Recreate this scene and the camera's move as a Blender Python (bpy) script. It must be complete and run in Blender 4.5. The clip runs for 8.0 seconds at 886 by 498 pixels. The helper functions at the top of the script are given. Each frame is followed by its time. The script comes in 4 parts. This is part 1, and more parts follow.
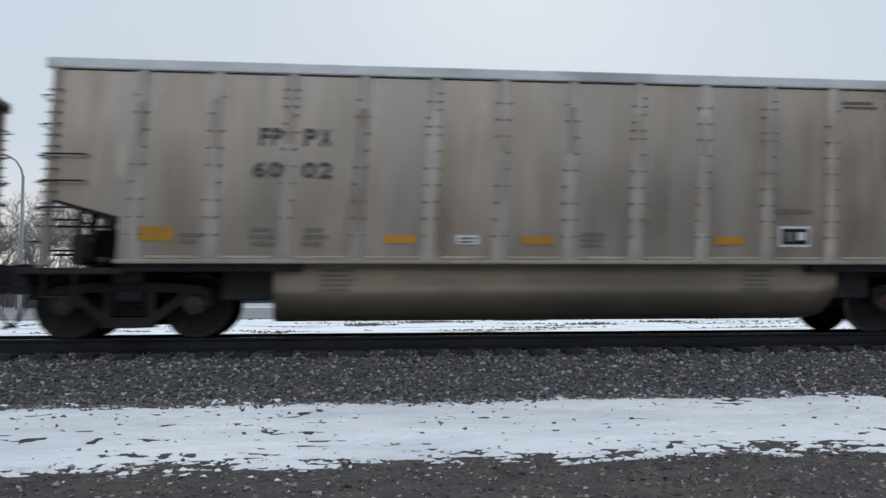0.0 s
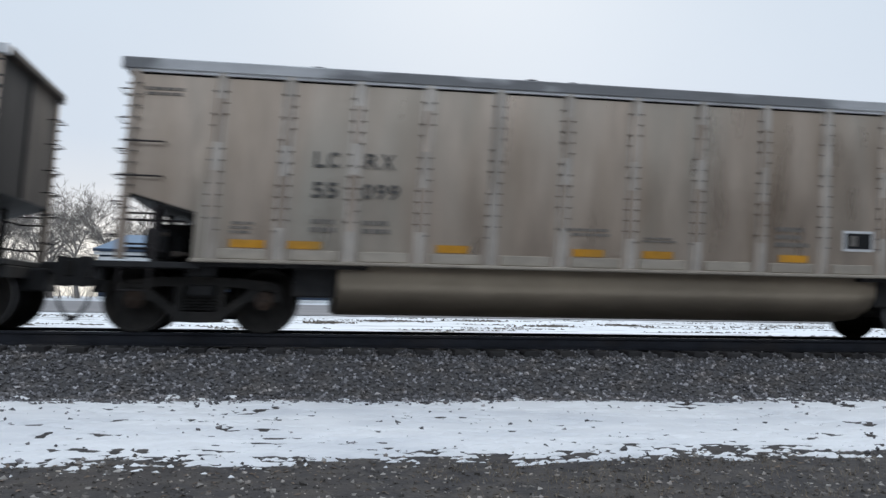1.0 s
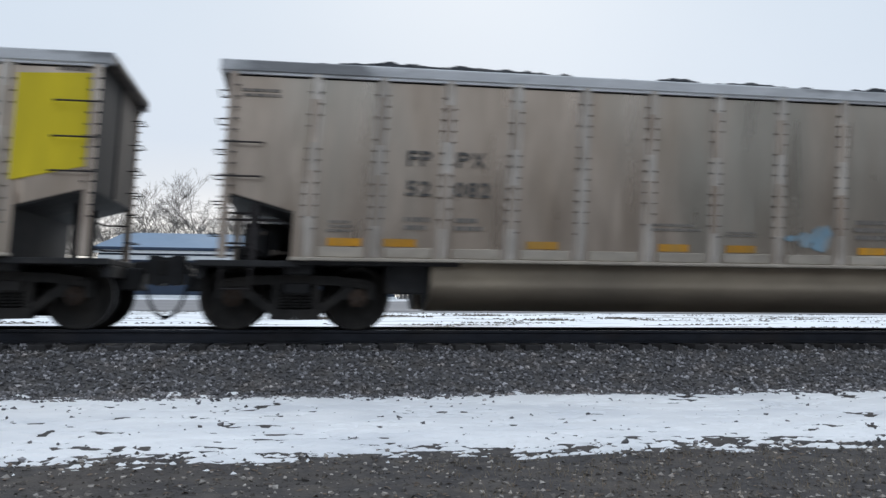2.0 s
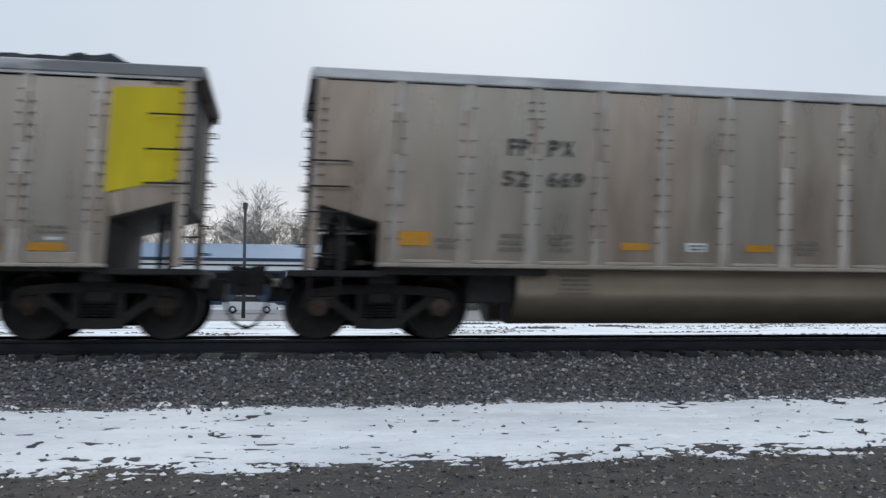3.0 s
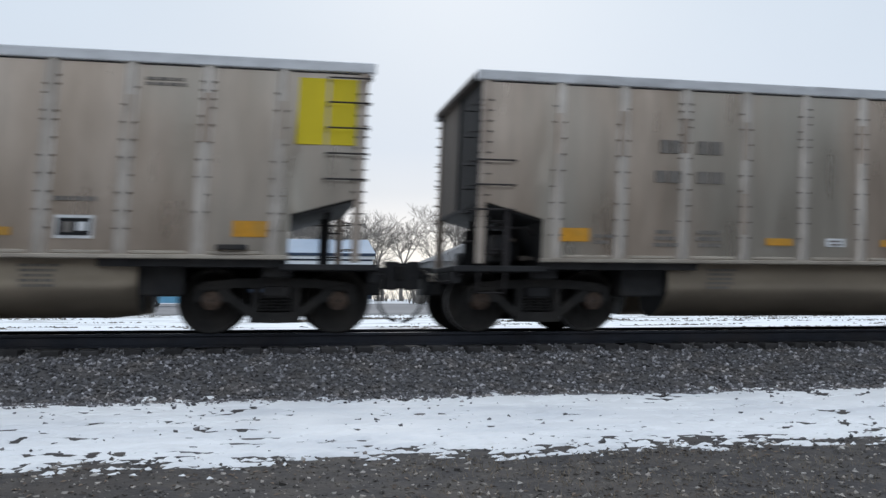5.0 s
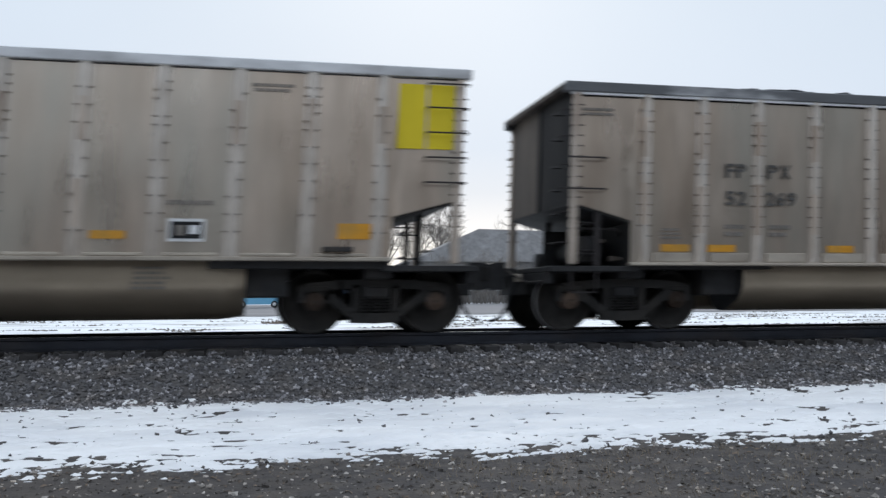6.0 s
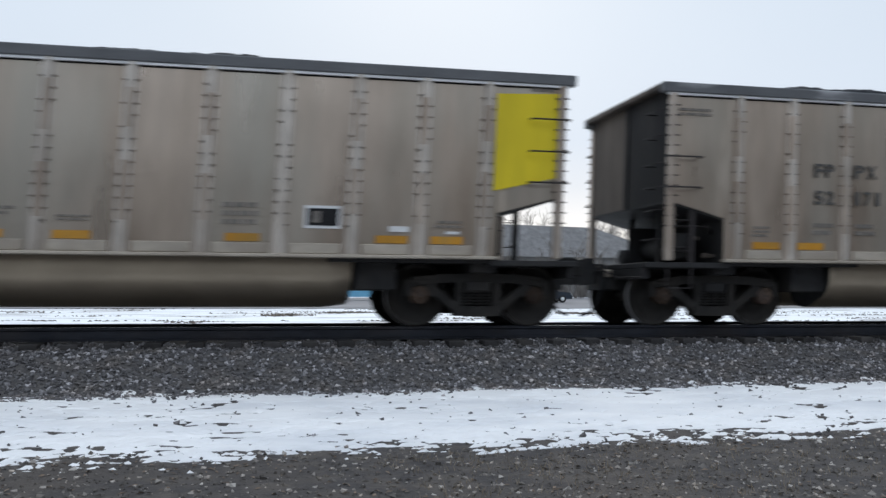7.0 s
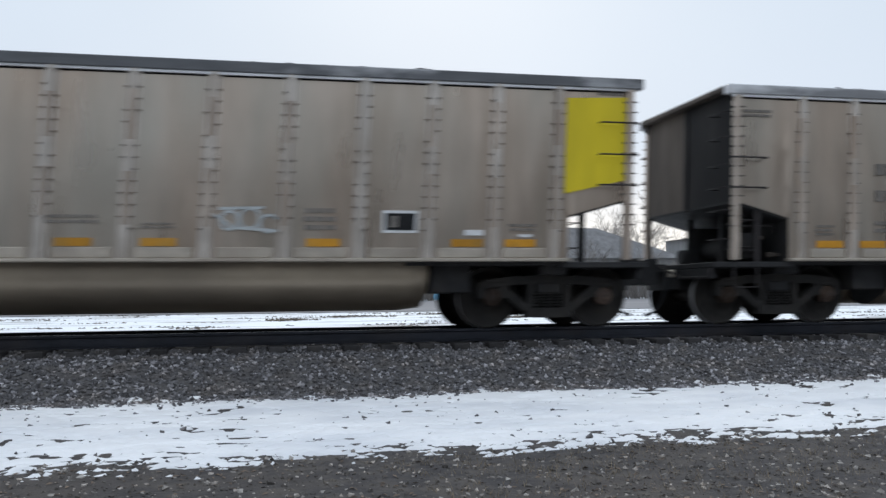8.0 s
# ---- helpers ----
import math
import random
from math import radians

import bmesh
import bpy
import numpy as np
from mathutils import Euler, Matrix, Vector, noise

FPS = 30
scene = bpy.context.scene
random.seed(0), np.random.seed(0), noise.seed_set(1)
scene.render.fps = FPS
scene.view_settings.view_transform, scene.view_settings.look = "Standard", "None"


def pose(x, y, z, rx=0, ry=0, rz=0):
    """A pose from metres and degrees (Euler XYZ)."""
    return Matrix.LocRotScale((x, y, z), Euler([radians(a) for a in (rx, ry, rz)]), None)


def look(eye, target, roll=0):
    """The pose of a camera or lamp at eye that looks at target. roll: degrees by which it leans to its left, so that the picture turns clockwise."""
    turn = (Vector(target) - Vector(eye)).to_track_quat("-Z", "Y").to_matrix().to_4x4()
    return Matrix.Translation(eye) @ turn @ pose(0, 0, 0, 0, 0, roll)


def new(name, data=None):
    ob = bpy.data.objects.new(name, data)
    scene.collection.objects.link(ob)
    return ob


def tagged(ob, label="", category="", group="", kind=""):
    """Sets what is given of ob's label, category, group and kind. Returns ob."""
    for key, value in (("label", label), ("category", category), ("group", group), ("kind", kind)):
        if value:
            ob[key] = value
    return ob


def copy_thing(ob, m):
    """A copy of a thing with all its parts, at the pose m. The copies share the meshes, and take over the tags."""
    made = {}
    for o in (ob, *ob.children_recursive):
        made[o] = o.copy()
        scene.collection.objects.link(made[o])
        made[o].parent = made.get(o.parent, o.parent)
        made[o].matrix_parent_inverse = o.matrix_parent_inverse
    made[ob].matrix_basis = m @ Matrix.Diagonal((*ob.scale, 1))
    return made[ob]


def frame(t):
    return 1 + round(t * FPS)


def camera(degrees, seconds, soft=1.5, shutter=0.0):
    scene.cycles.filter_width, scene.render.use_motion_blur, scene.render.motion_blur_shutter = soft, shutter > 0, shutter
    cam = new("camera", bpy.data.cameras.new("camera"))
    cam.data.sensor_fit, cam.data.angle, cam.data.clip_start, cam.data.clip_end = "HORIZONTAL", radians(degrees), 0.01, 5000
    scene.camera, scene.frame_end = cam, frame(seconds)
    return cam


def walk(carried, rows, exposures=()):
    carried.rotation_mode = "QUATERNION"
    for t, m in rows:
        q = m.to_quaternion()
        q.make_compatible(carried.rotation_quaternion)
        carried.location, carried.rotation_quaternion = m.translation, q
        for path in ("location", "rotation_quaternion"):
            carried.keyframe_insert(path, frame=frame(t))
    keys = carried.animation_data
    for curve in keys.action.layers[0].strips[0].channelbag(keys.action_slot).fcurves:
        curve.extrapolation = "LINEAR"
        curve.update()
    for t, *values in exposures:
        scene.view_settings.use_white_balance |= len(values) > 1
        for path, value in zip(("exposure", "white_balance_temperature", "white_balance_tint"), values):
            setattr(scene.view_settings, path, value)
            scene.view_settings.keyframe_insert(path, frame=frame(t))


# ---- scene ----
cam = camera(53.57, 8.0, soft=1.4, shutter=0.95)
# the phone's sensor reads its lines from the top down; each line is exposed for a good quarter of the time
scene.cycles.rolling_shutter_type, scene.cycles.rolling_shutter_duration = "TOP", 0.24
EYE = Vector((0.0, 0.0, 0.495))
# seconds, yaw to the right, pitch up, lean to the left (degrees)
AIM = [(0.0, 7.04, 3.49, -0.23), (0.5, 8.49, 3.88, 0.38), (1.0, 9.60, 3.50, 1.02), (1.2, 9.94, 3.30, 0.82), (2.3, 9.60, 3.14, 0.36), (2.5, 9.72, 3.37, 0.23),
       (3.0, 10.22, 3.70, 0.21), (3.5, 10.44, 3.82, 0.26), (4.0, 10.69, 3.36, 0.16), (4.5, 10.79, 3.61, 0.17), (4.7, 10.90, 3.45, 0.09), (5.8, 12.13, 3.15, -0.18),
       (6.0, 12.33, 3.29, -0.35), (6.5, 11.85, 3.08, -0.30), (7.0, 12.34, 2.90, 0.19), (7.5, 12.44, 2.70, -0.02),
       (8.0, 12.09, 3.07, -0.56)]


def aim(yaw, pitch, lean):
    y, p = radians(yaw), radians(pitch)
    return look(EYE, EYE + Vector((math.sin(y) * math.cos(p), math.cos(y) * math.cos(p), math.sin(p))), lean)


walk(cam, [(t, aim(y, p, r)) for t, y, p, r in AIM],
     [(0.0, -0.10), (0.5, 0.11), (1.0, 0.04), (2.5, 0.09), (3.0, -0.05), (3.5, 0.0), (4.5, 0.03), (6.0, 0.13), (6.5, 0.02), (7.0, 0.13), (8.0, 0.13)])

# ---- light: an overcast winter day, brighter low behind the train ----
SUN_EL, SUN_AZ = 28.0, 12.0          # degrees above the horizon; right of straight across the track
world = bpy.data.worlds.new("overcast")
scene.world = world
world.use_nodes = True
wt = world.node_tree
wt.nodes.clear()


def link(tree, a, b):
    tree.links.new(a, b)


w_out = wt.nodes.new("ShaderNodeOutputWorld")
w_bg = wt.nodes.new("ShaderNodeBackground")
w_sky = wt.nodes.new("ShaderNodeTexSky")
w_sky.sky_type = "NISHITA"
w_sky.sun_disc = False
w_sky.sun_elevation = radians(SUN_EL)
w_sky.sun_rotation = radians(SUN_AZ)
w_sky.dust_density = 6.0
w_dim = wt.nodes.new("ShaderNodeVectorMath")
w_dim.operation = "SCALE"
w_dim.inputs["Scale"].default_value = 0.05
w_co = wt.nodes.new("ShaderNodeTexCoord")
w_sep = wt.nodes.new("ShaderNodeSeparateXYZ")
w_ramp = wt.nodes.new("ShaderNodeValToRGB")
els = w_ramp.color_ramp.elements
els[0].position, els[0].color = 0.0, (1.16, 1.10, 0.99, 1)
els[1].position, els[1].color = 1.0, (1.02, 1.16, 1.34, 1)
for pos, col in ((0.06, (1.06, 1.03, 0.98, 1)), (0.09, (0.90, 0.91, 0.93, 1)), (0.12, (0.75, 0.80, 0.87, 1)), (0.17, (0.66, 0.745, 0.86, 1)), (0.34, (0.64, 0.735, 0.85, 1)), (0.60, (0.86, 0.98, 1.14, 1))):
    e = els.new(pos)
    e.color = col
w_noise = wt.nodes.new("ShaderNodeTexNoise")
w_noise.inputs["Scale"].default_value = 2.2
w_noise.inputs["Detail"].default_value = 5
w_range = wt.nodes.new("ShaderNodeMapRange")
w_range.inputs["To Min"].default_value, w_range.inputs["To Max"].default_value = 0.93, 1.05
w_cloud = wt.nodes.new("ShaderNodeVectorMath")
w_cloud.operation = "SCALE"
w_mix = wt.nodes.new("ShaderNodeMix")
w_mix.data_type = "RGBA"
w_mix.inputs[0].default_value = 0.95
link(wt, w_co.outputs["Generated"], w_sep.inputs[0])
link(wt, w_sep.outputs["Z"], w_ramp.inputs[0])
link(wt, w_co.outputs["Generated"], w_noise.inputs["Vector"])
link(wt, w_noise.outputs[0], w_range.inputs[0])
link(wt, w_ramp.outputs[0], w_cloud.inputs[0])
link(wt, w_range.outputs[0], w_cloud.inputs["Scale"])
link(wt, w_sky.outputs[0], w_dim.inputs[0])
link(wt, w_dim.outputs[0], w_mix.inputs[6])
link(wt, w_cloud.outputs[0], w_mix.inputs[7])
link(wt, w_mix.outputs[2], w_bg.inputs["Color"])
w_bg.inputs["Strength"].default_value = 1.0
link(wt, w_bg.outputs[0], w_out.inputs[0])

sun_data = bpy.data.lights.new("sun", "SUN")
sun_data.energy, sun_data.angle, sun_data.color = 0.6, radians(25), (1.0, 0.96, 0.90)
sun = new("sun", sun_data)
sun_from = Vector((math.sin(radians(SUN_AZ)), math.cos(radians(SUN_AZ)), math.tan(radians(SUN_EL)))) * 60
sun.matrix_world = look(sun_from, (0, 0, 0))


# ---- materials ----
def material(name, color, rough=0.7, metal=0.0, vary=0.25, scale=6.0, stretch=(1, 1, 1), second=None, amount=0.5, cover=(0.45, 0.7),
             bump=0.15, bump_scale=60.0, spec=0.4, island=0.0, randomize=0.0, third=None, flecks=0.0, patchy=0.0):
    """Base colour varied by fine grain, a second colour (dirt, rust, snow) and a third (bare metal) in patches, and a bump."""
    m = bpy.data.materials.new(name)
    m.use_nodes = True
    t = m.node_tree
    b = t.nodes["Principled BSDF"]
    b.inputs["Roughness"].default_value, b.inputs["Metallic"].default_value = rough, metal
    b.inputs["Specular IOR Level"].default_value = spec
    co = t.nodes.new("ShaderNodeTexCoord")
    mp = t.nodes.new("ShaderNodeMapping")
    mp.inputs["Scale"].default_value = stretch
    link(t, co.outputs["Object"], mp.inputs[0])
    if randomize:
        info = t.nodes.new("ShaderNodeObjectInfo")
        far = t.nodes.new("ShaderNodeMath")
        far.operation = "MULTIPLY"
        far.inputs[1].default_value = 90.0
        link(t, info.outputs["Random"], far.inputs[0])
        mv = t.nodes.new("ShaderNodeVectorMath")
        link(t, mp.outputs[0], mv.inputs[0])
        link(t, far.outputs[0], mv.inputs[1])
        mp = mv
    n1 = t.nodes.new("ShaderNodeTexNoise")
    n1.inputs["Scale"].default_value, n1.inputs["Detail"].default_value = scale, 6
    link(t, mp.outputs[0], n1.inputs["Vector"])
    r1 = t.nodes.new("ShaderNodeMapRange")
    r1.inputs["From Min"].default_value, r1.inputs["From Max"].default_value = 0.25, 0.75
    r1.inputs["To Min"].default_value, r1.inputs["To Max"].default_value = 1 - vary, 1 + vary
    link(t, n1.outputs[0], r1.inputs[0])
    sc = t.nodes.new("ShaderNodeVectorMath")
    sc.operation = "SCALE"
    sc.inputs[0].default_value = color
    link(t, r1.outputs[0], sc.inputs["Scale"])
    last = sc.outputs[0]
    if second:
        n2 = t.nodes.new("ShaderNodeTexNoise")
        n2.inputs["Scale"].default_value, n2.inputs["Detail"].default_value = scale * 0.31, 7
        link(t, mp.outputs[0], n2.inputs["Vector"])
        r2 = t.nodes.new("ShaderNodeMapRange")
        r2.inputs["From Min"].default_value, r2.inputs["From Max"].default_value = cover
        r2.inputs["To Max"].default_value = amount
        link(t, n2.outputs[0], r2.inputs[0])
        mx = t.nodes.new("ShaderNodeMix")
        mx.data_type = "RGBA"
        link(t, r2.outputs[0], mx.inputs[0])
        link(t, last, mx.inputs[6])
        mx.inputs[7].default_value = (*second, 1)
        last = mx.outputs[2]
    if third:
        n5 = t.nodes.new("ShaderNodeTexNoise")
        n5.inputs["Scale"].default_value, n5.inputs["Detail"].default_value = third[1], 3
        link(t, mp.outputs[0], n5.inputs["Vector"])
        r5 = t.nodes.new("ShaderNodeMapRange")
        r5.inputs["From Min"].default_value, r5.inputs["From Max"].default_value = third[2], third[2] + third[4]
        r5.inputs["To Max"].default_value = third[3]
        link(t, n5.outputs[0], r5.inputs[0])
        m5 = t.nodes.new("ShaderNodeMix")
        m5.data_type = "RGBA"
        link(t, r5.outputs[0], m5.inputs[0])
        link(t, last, m5.inputs[6])
        m5.inputs[7].default_value = (*third[0], 1)
        last = m5.outputs[2]
    for amount_, node, out in ((island, "ShaderNodeNewGeometry", "Random Per Island"), (randomize, "ShaderNodeObjectInfo", "Random")):
        if amount_:
            src = t.nodes.new(node)
            r3 = t.nodes.new("ShaderNodeMapRange")
            value = src.outputs[out]
            low, high = 1 - amount_, 1 + amount_
            if flecks and node == "ShaderNodeNewGeometry":
                pw = t.nodes.new("ShaderNodeMath")
                pw.operation = "POWER"
                pw.inputs[1].default_value = 6.0
                link(t, value, pw.inputs[0])
                value, low, high = pw.outputs[0], 0.72, flecks
            r3.inputs["To Min"].default_value, r3.inputs["To Max"].default_value = low, high
            link(t, value, r3.inputs[0])
            s3 = t.nodes.new("ShaderNodeVectorMath")
            s3.operation = "SCALE"
            link(t, last, s3.inputs[0])
            link(t, r3.outputs[0], s3.inputs["Scale"])
            last = s3.outputs[0]
    link(t, last, b.inputs["Base Color"])
    if patchy:
        n6 = t.nodes.new("ShaderNodeTexNoise")
        n6.inputs["Scale"].default_value, n6.inputs["Detail"].default_value = scale * 0.4, 4
        link(t, mp.outputs[0], n6.inputs["Vector"])
        r6 = t.nodes.new("ShaderNodeMapRange")
        r6.inputs["From Min"].default_value, r6.inputs["From Max"].default_value = 0.3, 0.7
        r6.inputs["To Min"].default_value, r6.inputs["To Max"].default_value = rough - patchy / 2, rough + patchy / 2
        link(t, n6.outputs[0], r6.inputs[0])
        link(t, r6.outputs[0], b.inputs["Roughness"])
    if bump:
        n4 = t.nodes.new("ShaderNodeTexNoise")
        n4.inputs["Scale"].default_value, n4.inputs["Detail"].default_value = bump_scale, 5
        link(t, co.outputs["Object"], n4.inputs["Vector"])
        bp = t.nodes.new("ShaderNodeBump")
        bp.inputs["Strength"].default_value, bp.inputs["Distance"].default_value = bump, 0.02
        link(t, n4.outputs[0], bp.inputs["Height"])
        link(t, bp.outputs[0], b.inputs["Normal"])
    return m


ALU = material("dirty aluminium sheet", (0.575, 0.475, 0.392), 0.32, 0.85, 0.12, 4.0, (1.6, 1, 0.35), (0.37, 0.283, 0.21), 0.6, (0.38, 0.72), 0.05, 14, randomize=0.09, third=((0.485, 0.455, 0.395), 0.45, 0.44, 0.75, 0.2), patchy=0.14)
ALU_RIB = material("scuffed pale aluminium rib", (0.60, 0.545, 0.49), 0.40, 0.7, 0.15, 5.0, (1, 1, 0.6), (0.44, 0.38, 0.325), 0.7, (0.46, 0.64), 0.1, 30, randomize=0.10)
# duller tone: rust plus the ribs' uneven shade painted in; corner posts share it
ALU_RUST_SHADE = material("rusty aluminium with painted shade", (0.50, 0.425, 0.36), 0.45, 0.6, 0.22, 6.0, (1, 1, 0.4), (0.36, 0.285, 0.23), 0.75, (0.44, 0.62), 0.1, 30, randomize=0.15)
ALU_BARE = material("bare aluminium", (0.70, 0.70, 0.71), 0.42, 0.4, 0.15, 6.0, (0.4, 1, 1), (0.36, 0.35, 0.35), 0.7, (0.5, 0.68), 0.1, 30, randomize=0.1)
ALU_SOOT = material("coal dusted aluminium chord", (0.62, 0.62, 0.63), 0.5, 0.3, 0.15, 4.0, (0.35, 1, 1), (0.10, 0.10, 0.105), 0.7, (0.47, 0.56), 0.1, 30, randomize=0.08)
ALU_COAL = material("coal blackened chord", (0.135, 0.138, 0.145), 0.7, 0.1, 0.2, 4.0, (0.35, 1, 1), (0.46, 0.46, 0.47), 0.75, (0.555, 0.62), 0.15, 30, randomize=0.08, spec=0.2)
ALU_BAND = material("pale aluminium band", (0.45, 0.395, 0.33), 0.5, 0.4, 0.18, 5.0, (0.6, 1, 1), (0.31, 0.26, 0.215), 0.7, (0.5, 0.7), 0.1, 30, randomize=0.08)
ALU_TUB = material("dusty aluminium tub", (0.40, 0.332, 0.252), 0.42, 0.7, 0.18, 2.0, (0.5, 1, 1), (0.24, 0.203, 0.162), 0.7, (0.45, 0.7), 0.06, 20, randomize=0.08)
# end sheets in two tones: the darker copy has shade and reflection painted in
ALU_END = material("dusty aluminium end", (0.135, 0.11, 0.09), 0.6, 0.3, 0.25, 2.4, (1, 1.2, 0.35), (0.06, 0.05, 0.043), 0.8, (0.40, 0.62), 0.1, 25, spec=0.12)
ALU_END_SHADE = material("shade-painted aluminium end", (0.05, 0.045, 0.042), 0.65, 0.2, 0.25, 2.4, (1, 1.2, 0.35), (0.02, 0.0195, 0.02), 0.85, (0.36, 0.58), 0.1, 25, spec=0.12)
BLACK = material("grimy black steel", (0.032, 0.0312, 0.032), 0.7, 0.1, 0.3, 5.0, (1, 1, 1), (0.066, 0.057, 0.05), 0.6, (0.5, 0.72), 0.2, 40, spec=0.2)
STEEL = material("dusty brown truck steel", (0.030, 0.028, 0.0265), 0.75, 0.1, 0.3, 6.0, (1, 1, 1), (0.06, 0.052, 0.045), 0.6, (0.48, 0.7), 0.2, 40, spec=0.2)
WHEEL = material("dark rolled wheel steel", (0.037, 0.034, 0.032), 0.7, 0.2, 0.25, 8.0, (1, 1, 1), (0.07, 0.059, 0.05), 0.6, (0.45, 0.7), 0.1, 40, spec=0.2)
TREAD = material("polished wheel tread", (0.55, 0.55, 0.56), 0.4, 0.9, 0.1, 12.0, bump=0)
CAP = material("rusty bearing cap", (0.085, 0.060, 0.046), 0.75, 0.1, 0.3, 14.0, (1, 1, 1), (0.07, 0.055, 0.05), 0.6, (0.45, 0.65), 0.2, 60, randomize=0.5, spec=0.12)
RUBBER = material("black rubber hose", (0.02, 0.02, 0.021), 0.7, 0, 0.2, 20, spec=0.12)
IRON = material("dark iron rung", (0.045, 0.04, 0.04), 0.6, 0.3, 0.3, 20, bump=0, spec=0.12)
BOLT = material("rusty fastener", (0.12, 0.096, 0.082), 0.7, 0.2, 0.3, 20, bump=0)
YELLOW = material("bright yellow paint", (0.72, 0.56, 0.016), 0.6, 0, 0.1, 3.0, (1.5, 1, 0.3), (0.40, 0.33, 0.05), 0.6, (0.5, 0.8), 0.05, 30)
ORANGE = material("orange red paint", (0.60, 0.085, 0.03), 0.6, 0, 0.12, 3.0, (1.5, 1, 0.3), (0.40, 0.09, 0.04), 0.6, (0.5, 0.8), 0.05, 30)
AMBER = material("amber reflective tape", (0.533, 0.242, 0.015), 0.5, 0, 0.15, 9.0, (1, 1, 1), (0.36, 0.22, 0.06), 0.7, (0.45, 0.7), 0, randomize=0.2)
INK = material("black stencil paint", (0.085, 0.08, 0.075), 0.7, 0, 0.25, 12, (1, 1, 1), (0.12, 0.11, 0.10), 0.5, (0.5, 0.8), 0)
INK_FADED = material("faded grey stencil", (0.17, 0.152, 0.135), 0.7, 0, 0.25, 12, (1, 1, 1), (0.23, 0.2, 0.175), 0.6, (0.45, 0.75), 0)
WHITE = material("white decal", (0.70, 0.70, 0.70), 0.5, 0, 0.12, 10, (1, 1, 1), (0.45, 0.43, 0.41), 0.6, (0.5, 0.75), 0)
SPRAY_W = material("pale spray paint", (0.68, 0.68, 0.68), 0.6, 0, 0.2, 6, bump=0)
SPRAY_G = material("faded pale spray paint", (0.43, 0.45, 0.45), 0.6, 0, 0.2, 6, bump=0)
SPRAY_B = material("light blue spray paint", (0.13, 0.36, 0.56), 0.6, 0, 0.2, 6, bump=0)
SPRAY_B2 = material("faded blue spray paint", (0.19, 0.29, 0.36), 0.6, 0, 0.2, 6, (1, 1, 1), (0.28, 0.26, 0.23), 0.9, (0.42, 0.6), 0)
SPRAY_R = material("faded red spray paint", (0.30, 0.17, 0.14), 0.6, 0, 0.25, 6, (1, 1, 1), (0.28, 0.24, 0.2), 0.9, (0.42, 0.6), 0)
COAL = material("black coal", (0.030, 0.032, 0.036), 0.95, 0, 0.4, 14, (1, 1, 1), (0.06, 0.063, 0.07), 0.5, (0.5, 0.7), 0.6, 12, spec=0.1)
RAIL = material("rail steel", (0.034, 0.036, 0.044), 0.6, 0.3, 0.3, 6, (0.4, 1, 1), (0.055, 0.046, 0.042), 0.5, (0.5, 0.7), 0.2, 30, spec=0.12)
RAIL_TOP = material("polished rail head", (0.42, 0.43, 0.45), 0.28, 0.9, 0.08, 10, bump=0)
TIE = material("weathered tie", (0.05, 0.047, 0.047), 0.9, 0, 0.3, 6, (1, 0.3, 1), (0.12, 0.11, 0.10), 0.5, (0.5, 0.7), 0.4, 30, randomize=0.25, spec=0.12)
STONE = material("crushed ballast stone", (0.142, 0.136, 0.140), 0.8, 0, 0.35, 9, (1, 1, 1), (0.185, 0.158, 0.137), 0.5, (0.48, 0.64), 0.3, 60, island=0.5, flecks=3.4)
BALLAST = material("packed ballast bed", (0.088, 0.082, 0.080), 0.95, 0, 0.4, 22, (1, 1, 1), (0.14, 0.13, 0.12), 0.6, (0.5, 0.7), 1.0, 24)
DIRT = material("wet gravelly dirt", (0.050, 0.0445, 0.0435), 0.85, 0, 0.35, 14, (1, 1, 1), (0.102, 0.087, 0.075), 0.7, (0.44, 0.66), 0.9, 30, third=((0.080, 0.066, 0.056), 0.55, 0.50, 0.5, 0.16))
PEBBLE = material("mixed pebbles", (0.110, 0.098, 0.088), 0.85, 0, 0.25, 14, (1, 1, 1), (0.21, 0.175, 0.14), 0.5, (0.5, 0.7), 0.2, 60, island=0.6, flecks=4.0)
PALE_PEBBLE = material("pale pebbles", (0.31, 0.285, 0.26), 0.8, 0, 0.25, 14, (1, 1, 1), (0.22, 0.19, 0.16), 0.6, (0.45, 0.7), 0.2, 60, island=0.45)
LITTER = material("dead leaf litter", (0.135, 0.10, 0.075), 0.9, 0, 0.3, 10, bump=0, island=0.6)
SNOW = material("trampled snow", (0.85, 0.84, 0.835), 0.7, 0, 0.05, 3, (0.5, 1, 1), (0.60, 0.61, 0.64), 0.8, (0.45, 0.7), 0.35, 14, spec=0.3)
SNOW_FAR = material("patchy snow field", (0.80, 0.82, 0.84), 0.8, 0, 0.06, 3.0, (0.3, 1, 1), (0.20, 0.18, 0.16), 0.6, (0.52, 0.60), 0.3, 3)
ROAD = material("grey salted road", (0.20, 0.195, 0.20), 0.9, 0, 0.12, 0.5, (0.2, 1, 1), (0.29, 0.285, 0.28), 0.6, (0.5, 0.7), 0.2, 8)
BARK = material("grey brown bark", (0.25, 0.227, 0.208), 0.9, 0, 0.25, 5, (1, 1, 0.3), (0.27, 0.255, 0.24), 0.5, (0.5, 0.7), 0.4, 20, randomize=0.2)
ROOF_BLUE = material("pale blue metal roof", (0.155, 0.235, 0.335), 0.55, 0.1, 0.06, 0.6, (1, 1, 1), (0.20, 0.275, 0.37), 0.5, (0.5, 0.75), 0.05, 5)
